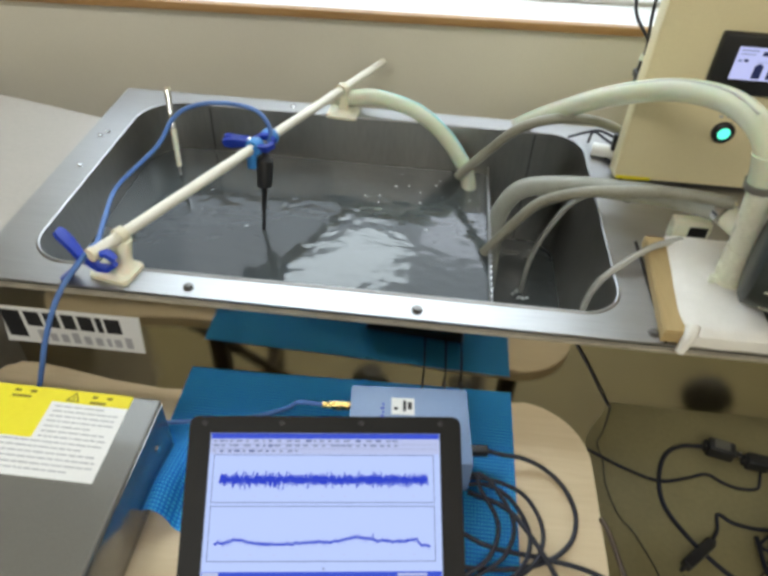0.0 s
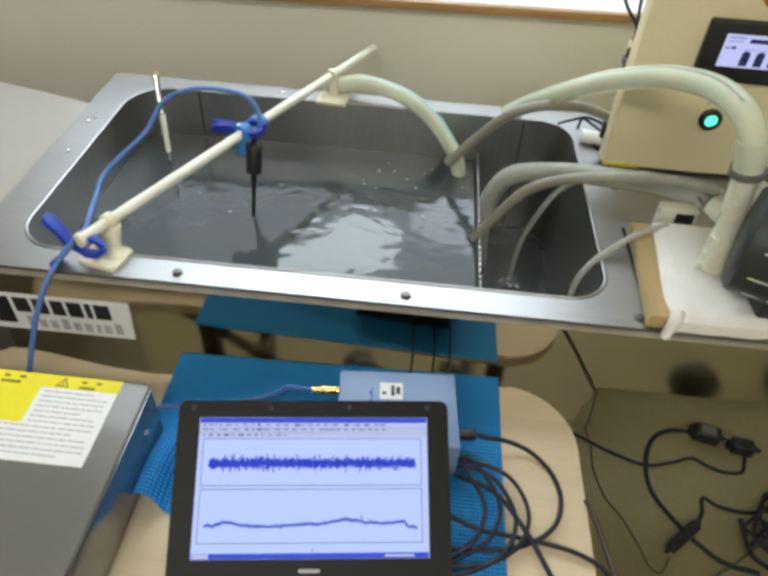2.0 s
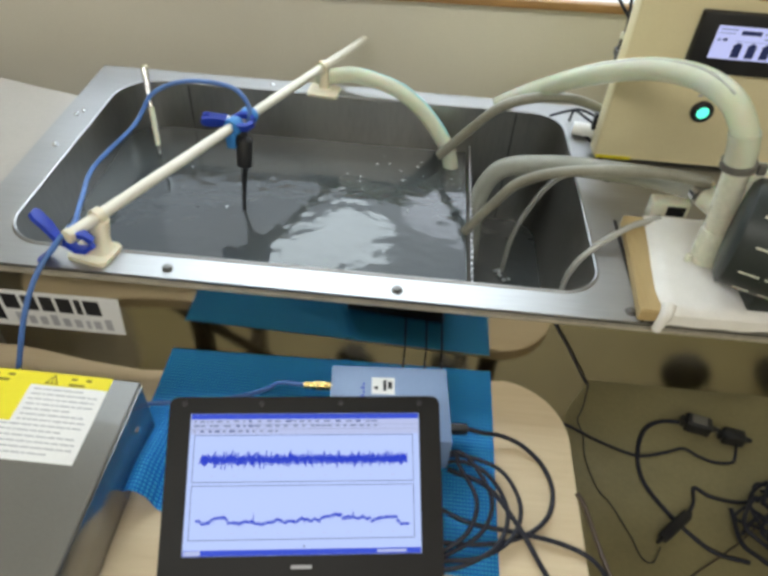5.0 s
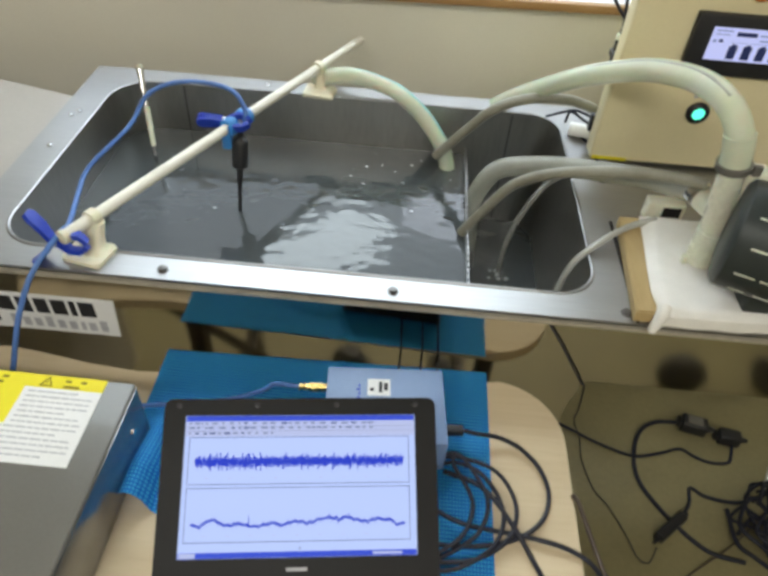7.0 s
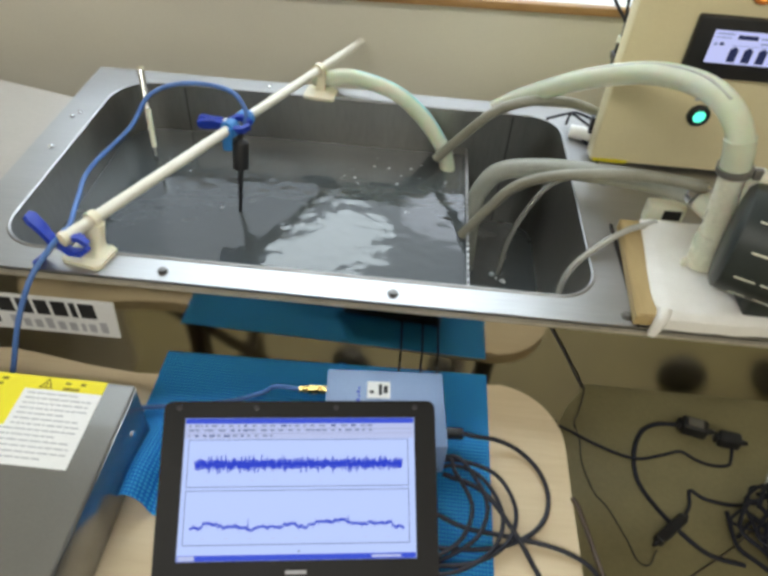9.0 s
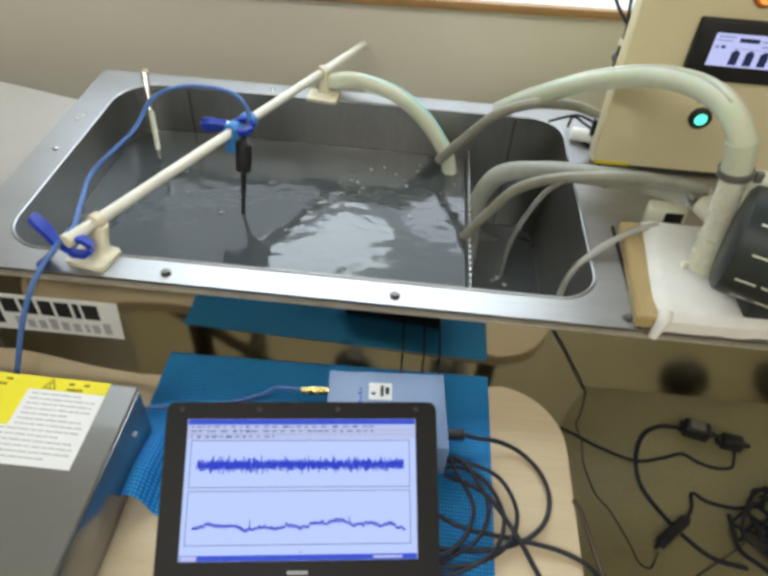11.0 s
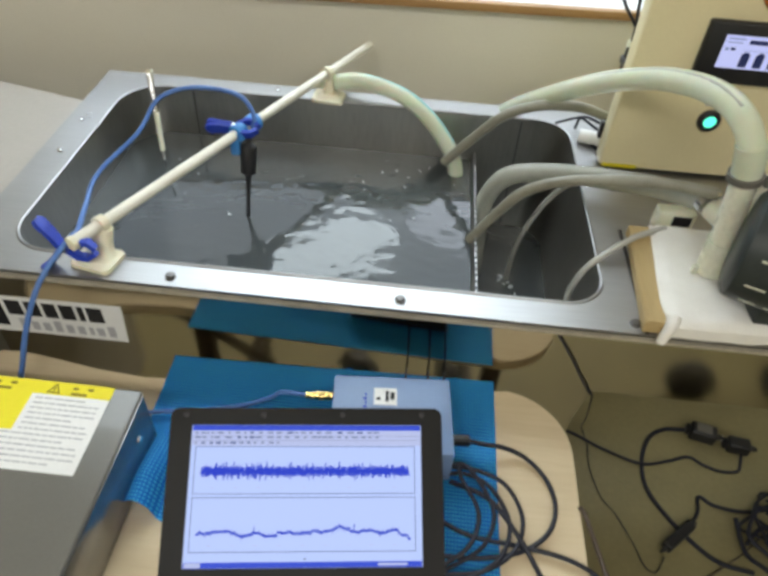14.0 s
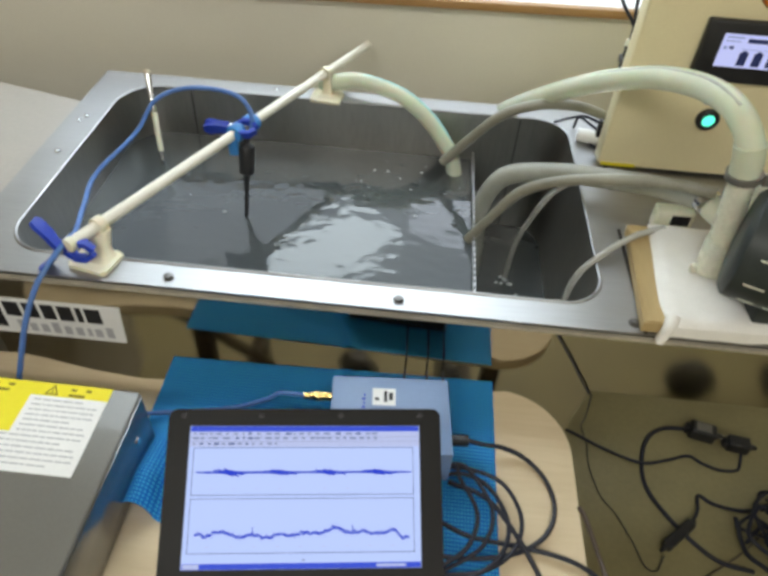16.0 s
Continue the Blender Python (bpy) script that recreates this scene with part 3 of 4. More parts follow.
def sensor():
    q = on_rod(0.942)
    s = thing("probe_sensor", (q.x, q.y, 0.60), "black hydrophone probe in a light blue clamp, dipping into water", "sensor")
    way = (RB - RA).normalized()
    ring = (Matrix.Translation(q) @ way.to_track_quat("Z", "Y").to_matrix().to_4x4())
    for k in (-0.022, 0.013):
        part("clamp_jaw", lathe([(0.0086, -0.009), (0.0135, -0.009), (0.0150, -0.005), (0.0150, 0.005), (0.0135, 0.009), (0.0086, 0.009)], ring @ pose(0, 0, k), 20), CLIPL, s, "light blue clamp jaw")
    part("clamp_grip", box(q.x - 0.022, q.x - 0.006, q.y - 0.036, q.y - 0.020, q.z - 0.034, q.z + 0.006, 0.004), CLIPL, s, "light blue clamp grip")
    m = pose(q.x + 0.004, q.y - 0.036, q.z - 0.064, -12, 3, 0)
    part("barrel", lathe([(0.0105, 0.0), (0.0125, 0.002), (0.0128, 0.044), (0.0115, 0.047), (0.005, 0.052), (0.004, 0.066)], m, 20), BLACKP, s)
    part("probe_shaft", lathe([(0.0026, -0.105), (0.0032, -0.100), (0.0034, -0.050), (0.0050, -0.006), (0.0065, 0.0)], m, 14), BLACKP, s, "slim dark metal shaft")


sensor()
pen = thing("thermometer", (-0.505, 1.055, 0.60), "white stick thermometer leaning in the tank corner", "thermometer")
part("sleeve", tube([(-0.5215, 1.105, 0.750), (-0.5080, 1.0705, 0.692)], (0.0062, 0.0056), 12, 1), CHROME, pen, "dull steel upper sleeve")
part("cap", tube([(-0.5225, 1.1075, 0.754), (-0.5214, 1.1047, 0.7495)], 0.0066, 12, 1), IVORY, pen)
part("stem", tube([(-0.5080, 1.0705, 0.692), (-0.4945, 1.036, 0.634)], (0.0052, 0.0045), 12, 1), PUMPW, pen)
part("tip", tube([(-0.4945, 1.036, 0.634), (-0.488, 1.020, 0.590)], (0.0042, 0.003), 10, 1), CHROME, pen)


# ---------------------------------------------------------------- control cabinet
def cabinet():
    x0, x1, y0, y1, z0, z1 = 0.272, 0.86, 0.985, 1.022, RIM + 0.006, 1.20
    c = thing("control_cabinet", (0.5, 1.0, RIM), "cream painted steel control cabinet standing on the rim", "cabinet")
    part("body", box(x0, x1, y0, y1, z0, z1, 0.004, 3), BOXP, c)
    part("base", box(x0 + 0.01, x1 - 0.01, y0 + 0.01, y1 - 0.01, RIM, z0), BLACKP, c, smooth=False)
    part("seal", box(x0 + 0.004, x0 + 0.06, y0 - 0.0015, y0, z0 + 0.001, z0 + 0.006), YELLOW, c, "yellow edge strip", smooth=False)
    # push button lamp
    m = pose(0.414, y0, 0.819, 90, 0, 0)
    b = part("button_bezel", lathe([(0.0172, -0.001), (0.0172, 0.005), (0.0155, 0.007), (0.0098, 0.008), (0.0098, 0.003)], m, 28), BLACKP, c, "dark round bezel")
    part("button_lens", lathe([(0.0096, 0.003), (0.0096, 0.0065), (0.007, 0.0075), (0.003, 0.0078)], m, 28), LAMPG, b, "glowing green lens")
    m = pose(0.433, y0, 1.007, 90, 0, 0)
    b = part("button_bezel", lathe([(0.0172, -0.001), (0.0172, 0.005), (0.0155, 0.007), (0.0118, 0.007), (0.0118, 0.003)], m, 28), LAMPRIM, c, "orange round bezel")
    part("button_lens", lathe([(0.0116, 0.003), (0.0116, 0.0075), (0.009, 0.009), (0.003, 0.0095)], m, 28), LAMPO, b, "glowing orange lens")
    for dx in (-0.006, 0.006):
        part("caption", box(0.409 + dx - 0.003, 0.409 + dx + 0.003, y0 - 0.0008, y0, 0.842, 0.8455), GREYINK, c, smooth=False)
    # touch panel
    f = box(0.358, 0.520, y0 - 0.012, y0 + 0.002, 0.883, 0.972, 0.004)
    h = part("touch_panel", f, BLACKP, c, "black bezel of a touch screen")
    part("screen", box(0.384, 0.505, y0 - 0.0126, y0 - 0.0118, 0.908, 0.955), HMISCR, h, "lit blue-white screen", smooth=False)
    for k in range(4):
        xx = 0.414 + 0.0205 * k
        icon = part("screen_icon", box(xx, xx + 0.012, y0 - 0.0132, y0 - 0.0126, 0.911, 0.930), HMIDARK, h, smooth=False)
        box_top = box(xx + 0.003, xx + 0.009, y0 - 0.0132, y0 - 0.0126, 0.930, 0.9325)
        part("screen_icon", box_top, HMIDARK, h, smooth=False)
    part("screen_header", box(0.418, 0.446, y0 - 0.0132, y0 - 0.0126, 0.944, 0.950), HMIDARK, h, smooth=False)
    for a, b, c2, e in ((0.388, 0.412, 0.9495, 0.9515), (0.388, 0.409, 0.9445, 0.946), (0.450, 0.470, 0.9455, 0.948), (0.452, 0.466, 0.9385, 0.941), (0.388, 0.393, 0.9335, 0.9375), (0.414, 0.478, 0.9345, 0.9352)):
        part("screen_text", box(a, b, y0 - 0.0132, y0 - 0.0126, c2, e), SCRDIM, h, smooth=False)
    part("screen_caption", box(0.396, 0.402, y0 - 0.0132, y0 - 0.0126, 0.934, 0.938), HMIDARK, h, smooth=False)
    # cable gland at the back edge, with its leads going up
    part("gland_bracket", box(0.279, 0.30, 1.022, 1.075, 0.860, 0.872, 0.002), BLACKP, c)
    part("connector", tube([(0.286, 1.064, 0.845), (0.287, 1.066, 0.888)], 0.0055, 10, 1), BLACKP, c, "black cable gland")
    part("connector_nut", tube([(0.287, 1.066, 0.888), (0.2875, 1.0665, 0.897)], 0.0065, 6, 1), PUMPW, c, "white gland nut")
    for e in ((0.246, 1.045), (0.268, 1.03)):
        part("lead", tube([(0.287, 1.066, 0.896), (0.285, 1.062, 0.92), (e[0] + 0.004, e[1] + 0.01, 0.97), (e[0], e[1], 1.05), (e[0], e[1], 1.25)], 0.0026, 8), CORD, c, "thin black lead")
    part("side_terminal", box(0.268, 0.275, 1.023, 1.035, 0.748, 0.778, 0.002), BLACKP, c, "black terminal")


cabinet()
cap = thing("white_cap", (0.262, 1.06, RIM), "white plastic cap lying on the rim", "cap")
part("barrel", tube([(0.248, 1.066, RIM + 0.012), (0.284, 1.058, RIM + 0.012)], 0.0115, 16, 1), PAPER, cap)
part("end_ring", tube([(0.284, 1.058, RIM + 0.012), (0.290, 1.0565, RIM + 0.012)], 0.0125, 16, 1), PAPER, cap)
for pts in ([(0.215, 1.118, RIM + 0.003), (0.240, 1.104, RIM + 0.022), (0.262, 1.098, RIM + 0.030), (0.290, 1.075, RIM + 0.028), (0.285, 1.03, RIM + 0.040)],
            [(0.248, 1.104, RIM + 0.003), (0.252, 1.100, RIM + 0.026), (0.275, 1.095, RIM + 0.016), (0.300, 1.085, RIM + 0.004)],
            [(0.262, 1.07, RIM + 0.003), (0.280, 1.035, RIM + 0.003), (0.284, 1.005, RIM + 0.003), (0.288, 0.975, RIM + 0.003)]):
    solo("short_lead", tube(pts, 0.0024, 8, 6), CORD, "short black lead on the rim corner", "cable", "cables", base=pts[0])


# ---------------------------------------------------------------- pump, pad and hoses
solo("wooden_block", slab([(0.274, 0.615), (0.312, 0.615), (0.330, 0.812), (0.288, 0.812)], RIM + 0.0028, RIM + 0.020, 0.002), PINE, "raw pine batten lying on the rim", "wood")
base = thing("pump_board", (0.5, 0.71, RIM), "thin wooden board under a folded white towel", "board")
part("board", slab([(0.316, 0.642), (0.80, 0.642), (0.80, 0.812), (0.3315, 0.812)], RIM, RIM + 0.016, 0.001), PINE, base)


def towel():
    bm = bmesh.new()
    nx, ny = 60, 34
    top, bot = [], []
    for j in range(ny + 1):
        rt, rb = [], []
        for i in range(nx + 1):
            u, v = i / nx, j / ny
            x, y = 0.294 + 0.022 * v + 0.52 * u, 0.609 + 0.203 * v
            edge = min(u * 0.50, (1 - u) * 0.5, v * 0.2, (1 - v) * 0.2)
            wob = 0.004 * noise.noise((x * 30, y * 30, 1.0))
            x += 0.003 * noise.noise((y * 14, 2.0, 0)) * max(0, 1 - u * 10) + 0.016 * max(0, 1 - u * 8) * (max(0, 0.25 - v) * 4) ** 2
            y += 0.004 * noise.noise((x * 22, 5.0, 0)) * (1 if v < 0.1 else 0)
            h = RIM + 0.0215 + 0.008 * min(1, edge / 0.012) ** 0.5 + 0.4 * wob
            rt.append(bm.verts.new((x, y, h)))
            rb.append(bm.verts.new((x, y, RIM + (0.0205 if v > 0.13 else 0.0045))))
        top.append(rt)
        bot.append(rb)
    for j in range(ny):
        for i in range(nx):
            bm.faces.new((top[j][i], top[j][i + 1], top[j + 1][i + 1], top[j + 1][i]))
    ring = lambda g: [g[0][i] for i in range(nx)] + [g[j][nx] for j in range(ny)] + [g[ny][i] for i in range(nx, 0, -1)] + [g[j][0] for j in range(ny, 0, -1)]
    a, b = ring(top), ring(bot)
    for i in range(len(a)):
        k = (i + 1) % len(a)
        bm.faces.new((a[i], b[i], b[k], a[k]))
    t = thing("towel", (0.55, 0.71, RIM + 0.016), "folded white terry towel padding the pump", "towel")
    part("cloth", bm, TOWEL, t)
    tie = tube([(0.308, 0.622, RIM + 0.026), (0.304, 0.611, RIM + 0.020), (0.300, 0.608, RIM + 0.006), (0.297, 0.606, RIM - 0.004)], (0.009, 0.006), 10, 4)
    part("tie", tie, TOWEL, t, "twisted white tape end")


towel()


def pump():
    zb = RIM + 0.029
    p = thing("pump", (0.42, 0.70, zb), "dark grey motor pump with a milky plastic head", "pump")
    # the motor's axis runs to the right and towards the front
    m = Matrix.Translation((0.362, 0.668, 0.832)) @ pose(0, 0, 0, 0, 90, -24)
    motor = part("motor", lathe([(0.030, -0.002), (0.058, 0.0), (0.065, 0.005), (0.066, 0.012), (0.066, 0.17), (0.058, 0.18), (0.02, 0.182)], m, 48), PUMPG, p)
    for k in range(12):
        for a, b in ((0.018, 0.040), (0.046, 0.110)):
            part("cooling_slot", box(-0.0011, 0.0011, 0.0655, 0.0666, a + 0.004 * (k % 2), b, m=m @ pose(0, 0, 0, 0, 0, 30 * k + 8)), PUMPW, motor, smooth=False)
    part("mount_foot", box(0.40, 0.48, 0.620, 0.680, zb, 0.775, 0.004), PUMPG, p)
    part("head", box(0.371, 0.402, 0.700, 0.728, 0.828, 0.892, 0.006, 3), PUMPW, p, "milky plastic pump head")
    part("outlet_pipe", tube([(0.371, 0.714, 0.795), (0.364, 0.712, 0.84), (0.3557, 0.711, 0.894)], (0.0168, 0.0152), 20, 4), PUMPW, p, "milky outlet pipe")
    part("outlet_collar", tube([(0.374, 0.714, zb), (0.371, 0.714, 0.797)], 0.0190, 20, 1), PUMPW, p)
    part("collar_tab", box(0.346, 0.354, 0.704, 0.712, zb, zb + 0.012, 0.002), PUMPW, p)
    part("hose_clamp", tube([(0.3562, 0.711, 0.890), (0.3548, 0.711, 0.8985)], 0.0205, 24, 1), GREYBOX, p, "dark hose clamp band")
    part("clamp_screw", box(0.374, 0.384, 0.698, 0.706, 0.888, 0.902, 0.002), GREYBOX, p)
    part("inlet_elbow", tube([(0.372, 0.778, 0.80), (0.384, 0.750, 0.800), (0.392, 0.715, 0.810)], 0.016, 14, 4), PUMPW, p)
    part("inlet_clamp", tube([(0.366, 0.790, 0.804), (0.370, 0.781, 0.802)], 0.0185, 16, 1), CHROME, p, "steel clamp on the inlet")
    part("bracket", box(0.330, 0.385, 0.826, 0.850, RIM, 0.752, 0.004), PUMPW, p, "milky plastic bracket")
    part("bracket_gap", box(0.352, 0.378, 0.8245, 0.826, 0.730, 0.746), BLACKP, p, smooth=False)


pump()


def hose(name, pts, r, material, label, sides=16, hollow=0.0):
    return solo(name, tube(pts, r, sides, 8, hollow=hollow), material, label, "hose", "hoses", base=pts[0])


DELIVERY = [(0.3555, 0.711, 0.890), (0.352, 0.711, 0.912), (0.346, 0.713, 0.934), (0.332, 0.735, 0.956), (0.315, 0.78, 0.959), (0.295, 0.84, 0.942), (0.273, 0.90, 0.915), (0.229, 0.97, 0.869), (0.185, 1.05, 0.806), (0.144, 1.12, 0.744), (0.118, 1.19, 0.680), (0.108, 1.22, 0.62)]
dh = thing("delivery_hose", DELIVERY[0], "thick translucent green hose arching from the pump", "hose", "hoses")
part("hose_wall", tube(DELIVERY, 0.0154, 20, 8), HOSEG, dh)
part("cuff", tube(DELIVERY[:3], 0.0176, 20, 6), HOSEG, dh, "milky cuff where the nozzle sits inside")
part("seam", tube([Vector(p) + Vector((-0.006, -0.004, 0.0134)) for p in DELIVERY[3:10]], 0.0022, 8, 8), TUBE, dh, "pale seam line")
RETURN = [(-0.215, 1.168, 0.729), (-0.185, 1.158, 0.739), (-0.14, 1.15, 0.748), (-0.066, 1.13, 0.737), (-0.012, 1.11, 0.706), (0.022, 1.09, 0.672), (0.041, 1.08, 0.640), (0.058, 1.07, 0.560)]
rh = thing("return_hose", RETURN[0], "translucent green hose arching down into the water", "hose", "hoses")
part("hose_wall", tube(RETURN, 0.0142, 20, 8), HOSEG, rh)
part("stripe", tube([Vector(p) + Vector((0.006, 0.0, 0.0104)) for p in RETURN[1:7]], 0.0038, 10, 8), STRIPE, rh, "teal stripe along the hose")
hose("grey_hose", [(0.022, 1.06, 0.650), (0.071, 1.05, 0.717), (0.113, 1.04, 0.767), (0.166, 1.04, 0.789), (0.224, 1.05, 0.788), (0.262, 1.062, 0.775), (0.292, 1.075, 0.758)],
     0.0085, HOSEB, "grey hose looping from the cabinet into the bath", 14, 0.6)
hose("grey_hose", [(0.072, 0.88, 0.622), (0.106, 0.87, 0.688), (0.138, 0.86, 0.741), (0.19, 0.84, 0.779), (0.256, 0.82, 0.801), (0.313, 0.80, 0.816), (0.370, 0.775, 0.824)],
     0.0080, HOSEB, "grey braided hose from the pump over the weir", 14, 0.6)
hose("suction_hose", [(0.100, 0.975, 0.46), (0.095, 0.97, 0.614), (0.108, 0.96, 0.679), (0.134, 0.95, 0.711), (0.182, 0.93, 0.732), (0.222, 0.91, 0.746), (0.318, 0.86, 0.772), (0.368, 0.786, 0.803)],
     0.0155, HOSEC, "milky clear hose from the overflow to the pump", 18)
hose("thin_tube", [(0.163, 0.962, 0.472), (0.162, 0.938, 0.570), (0.171, 0.905, 0.660), (0.192, 0.866, 0.748), (0.243, 0.855, 0.783), (0.300, 0.85, 0.79)],
     0.0042, TUBE, "thin clear tube dipping into the overflow", 10)
hose("thin_tube", [(0.205, 0.735, 0.465), (0.211, 0.74, 0.635), (0.22, 0.74, 0.695), (0.247, 0.75, 0.726), (0.291, 0.78, 0.738), (0.335, 0.80, 0.742)],
     0.0048, TUBE, "thin clear tube over the rim", 10)


def cable(name, pts, r, material, label, sides=8):
    return solo(name, tube(pts, r, sides, 7), material, label, "cable", "cables", base=pts[0])


cable("sensor_cable", [(-0.292, 0.924, 0.750), (-0.288, 0.935, 0.785), (-0.318, 0.95, 0.809), (-0.388, 0.955, 0.810), (-0.435, 0.93, 0.798), (-0.454, 0.88, 0.768), (-0.489, 0.80, 0.744), (-0.484, 0.74, 0.734), (-0.462, 0.67, 0.745),
                       (-0.455, 0.640, 0.757), (-0.461, 0.612, 0.752), (-0.476, 0.58, 0.73), (-0.490, 0.55, 0.688), (-0.503, 0.52, 0.627), (-0.500, 0.49, 0.606), (-0.49, 0.47, 0.604)],
      0.0036, BLUECORD, "blue sensor cable draped from the probe to the desk", 10)


# ---------------------------------------------------------------- desk and what stands on it
TOP = 0.60


def desk():
    d = thing("desk", (-0.2, 0.36, 0), "small plywood-topped desk on a brown steel frame", "desk")
    pts = [(0.207, 0.10), (0.205, 0.45)] + [(0.205 - 0.09 * (1 - math.cos(radians(a))), 0.502 + 0.09 * math.sin(radians(a))) for a in range(0, 91, 6)]
    pts += [(0.10, 0.590), (-0.10, 0.580), (-0.28, 0.556), (-0.36, 0.551), (-0.43, 0.557), (-0.50, 0.568)]
    pts += [(-0.545 - 0.055 * math.sin(radians(a)), 0.520 + 0.055 * math.cos(radians(a))) for a in range(0, 91, 10)]
    pts += [(-0.60, 0.10)]
    part("desktop", slab(pts, TOP - 0.020, TOP, 0.003), WOOD, d, "pale plywood top with round corners")
    for x in (-0.36, 0.135):
        for y in (0.16, 0.475):
            part("leg", box(x - 0.014, x + 0.014, y - 0.014, y + 0.014, 0, TOP - 0.045, 0.002), BROWN, d)
        part("side_rail", box(x - 0.012, x + 0.012, 0.17, 0.46, TOP - 0.045, TOP - 0.0205, 0.002), BROWN, d)
        part("foot_rail", box(x - 0.012, x + 0.012, 0.17, 0.46, 0.10, 0.125, 0.002), BROWN, d)
    part("back_rail", box(-0.56, 0.16, 0.463, 0.487, TOP - 0.046, TOP - 0.0205, 0.002), BROWN, d)
    part("brace", tube([(-0.47, 0.475, TOP - 0.045), (-0.36, 0.47, TOP - 0.13), (-0.25, 0.46, TOP - 0.23)], 0.009, 8, 1), BROWN, d)


desk()


def blue_mat():
    bm = bmesh.new()
    nx, ny = 110, 70
    g = []
    for j in range(ny + 1):
        row = []
        for i in range(nx + 1):
            u, v = i / nx, j / ny
            x = -0.330 + 0.438 * u
            s0 = 0.362 - 0.042 * max(0, min(1, (u - 0.10) * 3))                    # front edge, set back at the free corner
            back = 0.590 + 0.012 * u
            s = s0 + (back + 0.004 - s0) * v                             # length along the mat
            y, z = s, TOP + 0.0022 + 0.0012 * noise.noise((x * 14, s * 14, 0))
            z += 0.004 * math.exp(-((u - 0.30 - 0.25 * v) / 0.02) ** 2) * v  # a fold
            if s > back:                                          # laps over the desk's back edge
                o = s - back
                y, z = back + 0.006 * math.sin(min(o / 0.012, 1.57)), TOP + 0.002 - max(0, o - 0.008)
            w = max(0.0, min(1, (0.50 - s) / 0.10))
            if u < 0.14:                                          # the free edge rolls up into a hollow fold
                z += 0.032 * w * math.sin(math.pi * min(1, u / 0.12)) ** 0.8 if u < 0.12 else 0
                x += 0.008 * w * (1 - u / 0.14)
            row.append(bm.verts.new((x, y, z)))
        g.append(row)
    for j in range(ny):
        for i in range(nx):
            bm.faces.new((g[j][i], g[j][i + 1], g[j + 1][i + 1], g[j + 1][i]))
    bmesh.ops.solidify(bm, geom=bm.faces[:], thickness=0.0014)
    solo("anti_slip_mat", bm, MATC, "bright blue woven anti-slip mat on the desk", "mat")


blue_mat()


def device():
    x0, x1, y0, y1, z0, z1 = -0.098, 0.046, 0.440, 0.548, TOP + 0.004, 0.660
    m = Matrix.Translation((-0.026, 0.495, 0)) @ pose(0, 0, 0, 0, 0, 4.5) @ Matrix.Translation((0.026, -0.495, 0))
    d = thing("measuring_device", (-0.026, 0.495, z0), "pale blue metal interface box with a small white sticker", "device")
    part("case", box(x0, x1, y0, y1, z0, z1, 0.002, m=m), DEVICE, d)
    part("end_plate", box(x0 + 0.003, x1 - 0.003, y1, y1 + 0.003, z0 + 0.004, z1 - 0.004, 0.001, m=m), BLACKP, d, "black rear plate")
    st = part("sticker", box(-0.048, -0.020, 0.505, 0.530, z1, z1 + 0.0005, m=m), PAPER, d, "white printed sticker", smooth=False)
    for k, (a, b, c, e) in enumerate(((-0.034, -0.030, 0.510, 0.526), (-0.028, -0.023, 0.513, 0.524), (-0.045, -0.040, 0.512, 0.516))):
        part("print_bar", box(a, b, c, e, z1 + 0.0005, z1 + 0.0008, m=m), INK, st, smooth=False)
    for k in range(4):
        part("logo_bar", box(-0.061 + 0.002 * (k % 2), -0.0565, 0.500 + 0.006 * k, 0.5035 + 0.006 * k, z1, z1 + 0.0004, m=m), CLIP, d, smooth=False)
    # coaxial plug at the side
    q = [m @ Vector(v) for v in ((x0, 0.524, 0.648), (x0 - 0.010, 0.524, 0.648), (x0 - 0.022, 0.524, 0.648), (x0 - 0.034, 0.524, 0.648))]
    part("socket", tube(q[:2], 0.0052, 12, 1), BRASS, d, "brass coaxial socket")
    part("plug", tube(q[1:3], 0.0056, 12, 1), BRASS, d, "brass coaxial plug")
    part("plug_sleeve", tube(q[2:4], 0.0042, 12, 1), BRASS, d)
    part("usb_plug", box(x1, x1 + 0.026, 0.478, 0.490, 0.618, 0.628, 0.002, m=m), BLACKP, d, "black plug")
    return q[3], m @ Vector((x1 + 0.026, 0.484, 0.623))


COAX, USB = device()
cable("coax_cable", [COAX, COAX + Vector((-0.03, 0.0, 0.0)), (-0.18, 0.515, 0.634), (-0.22, 0.505, 0.623), (-0.28, 0.496, 0.616), (-0.34, 0.488, 0.612)], 0.0028, BLUECORD, "thin blue coaxial cable across the mat")
cable("usb_cable", [USB, (0.092, 0.490, 0.621), (0.115, 0.493, 0.614), (0.143, 0.486, 0.607), (0.166, 0.462, 0.605), (0.175, 0.430, 0.605), (0.167, 0.398, 0.605), (0.143, 0.374, 0.605), (0.105, 0.357, 0.609), (0.06, 0.350, 0.612), (0.02, 0.352, 0.612)], 0.0028, CORD, "black cable looping over the desk")
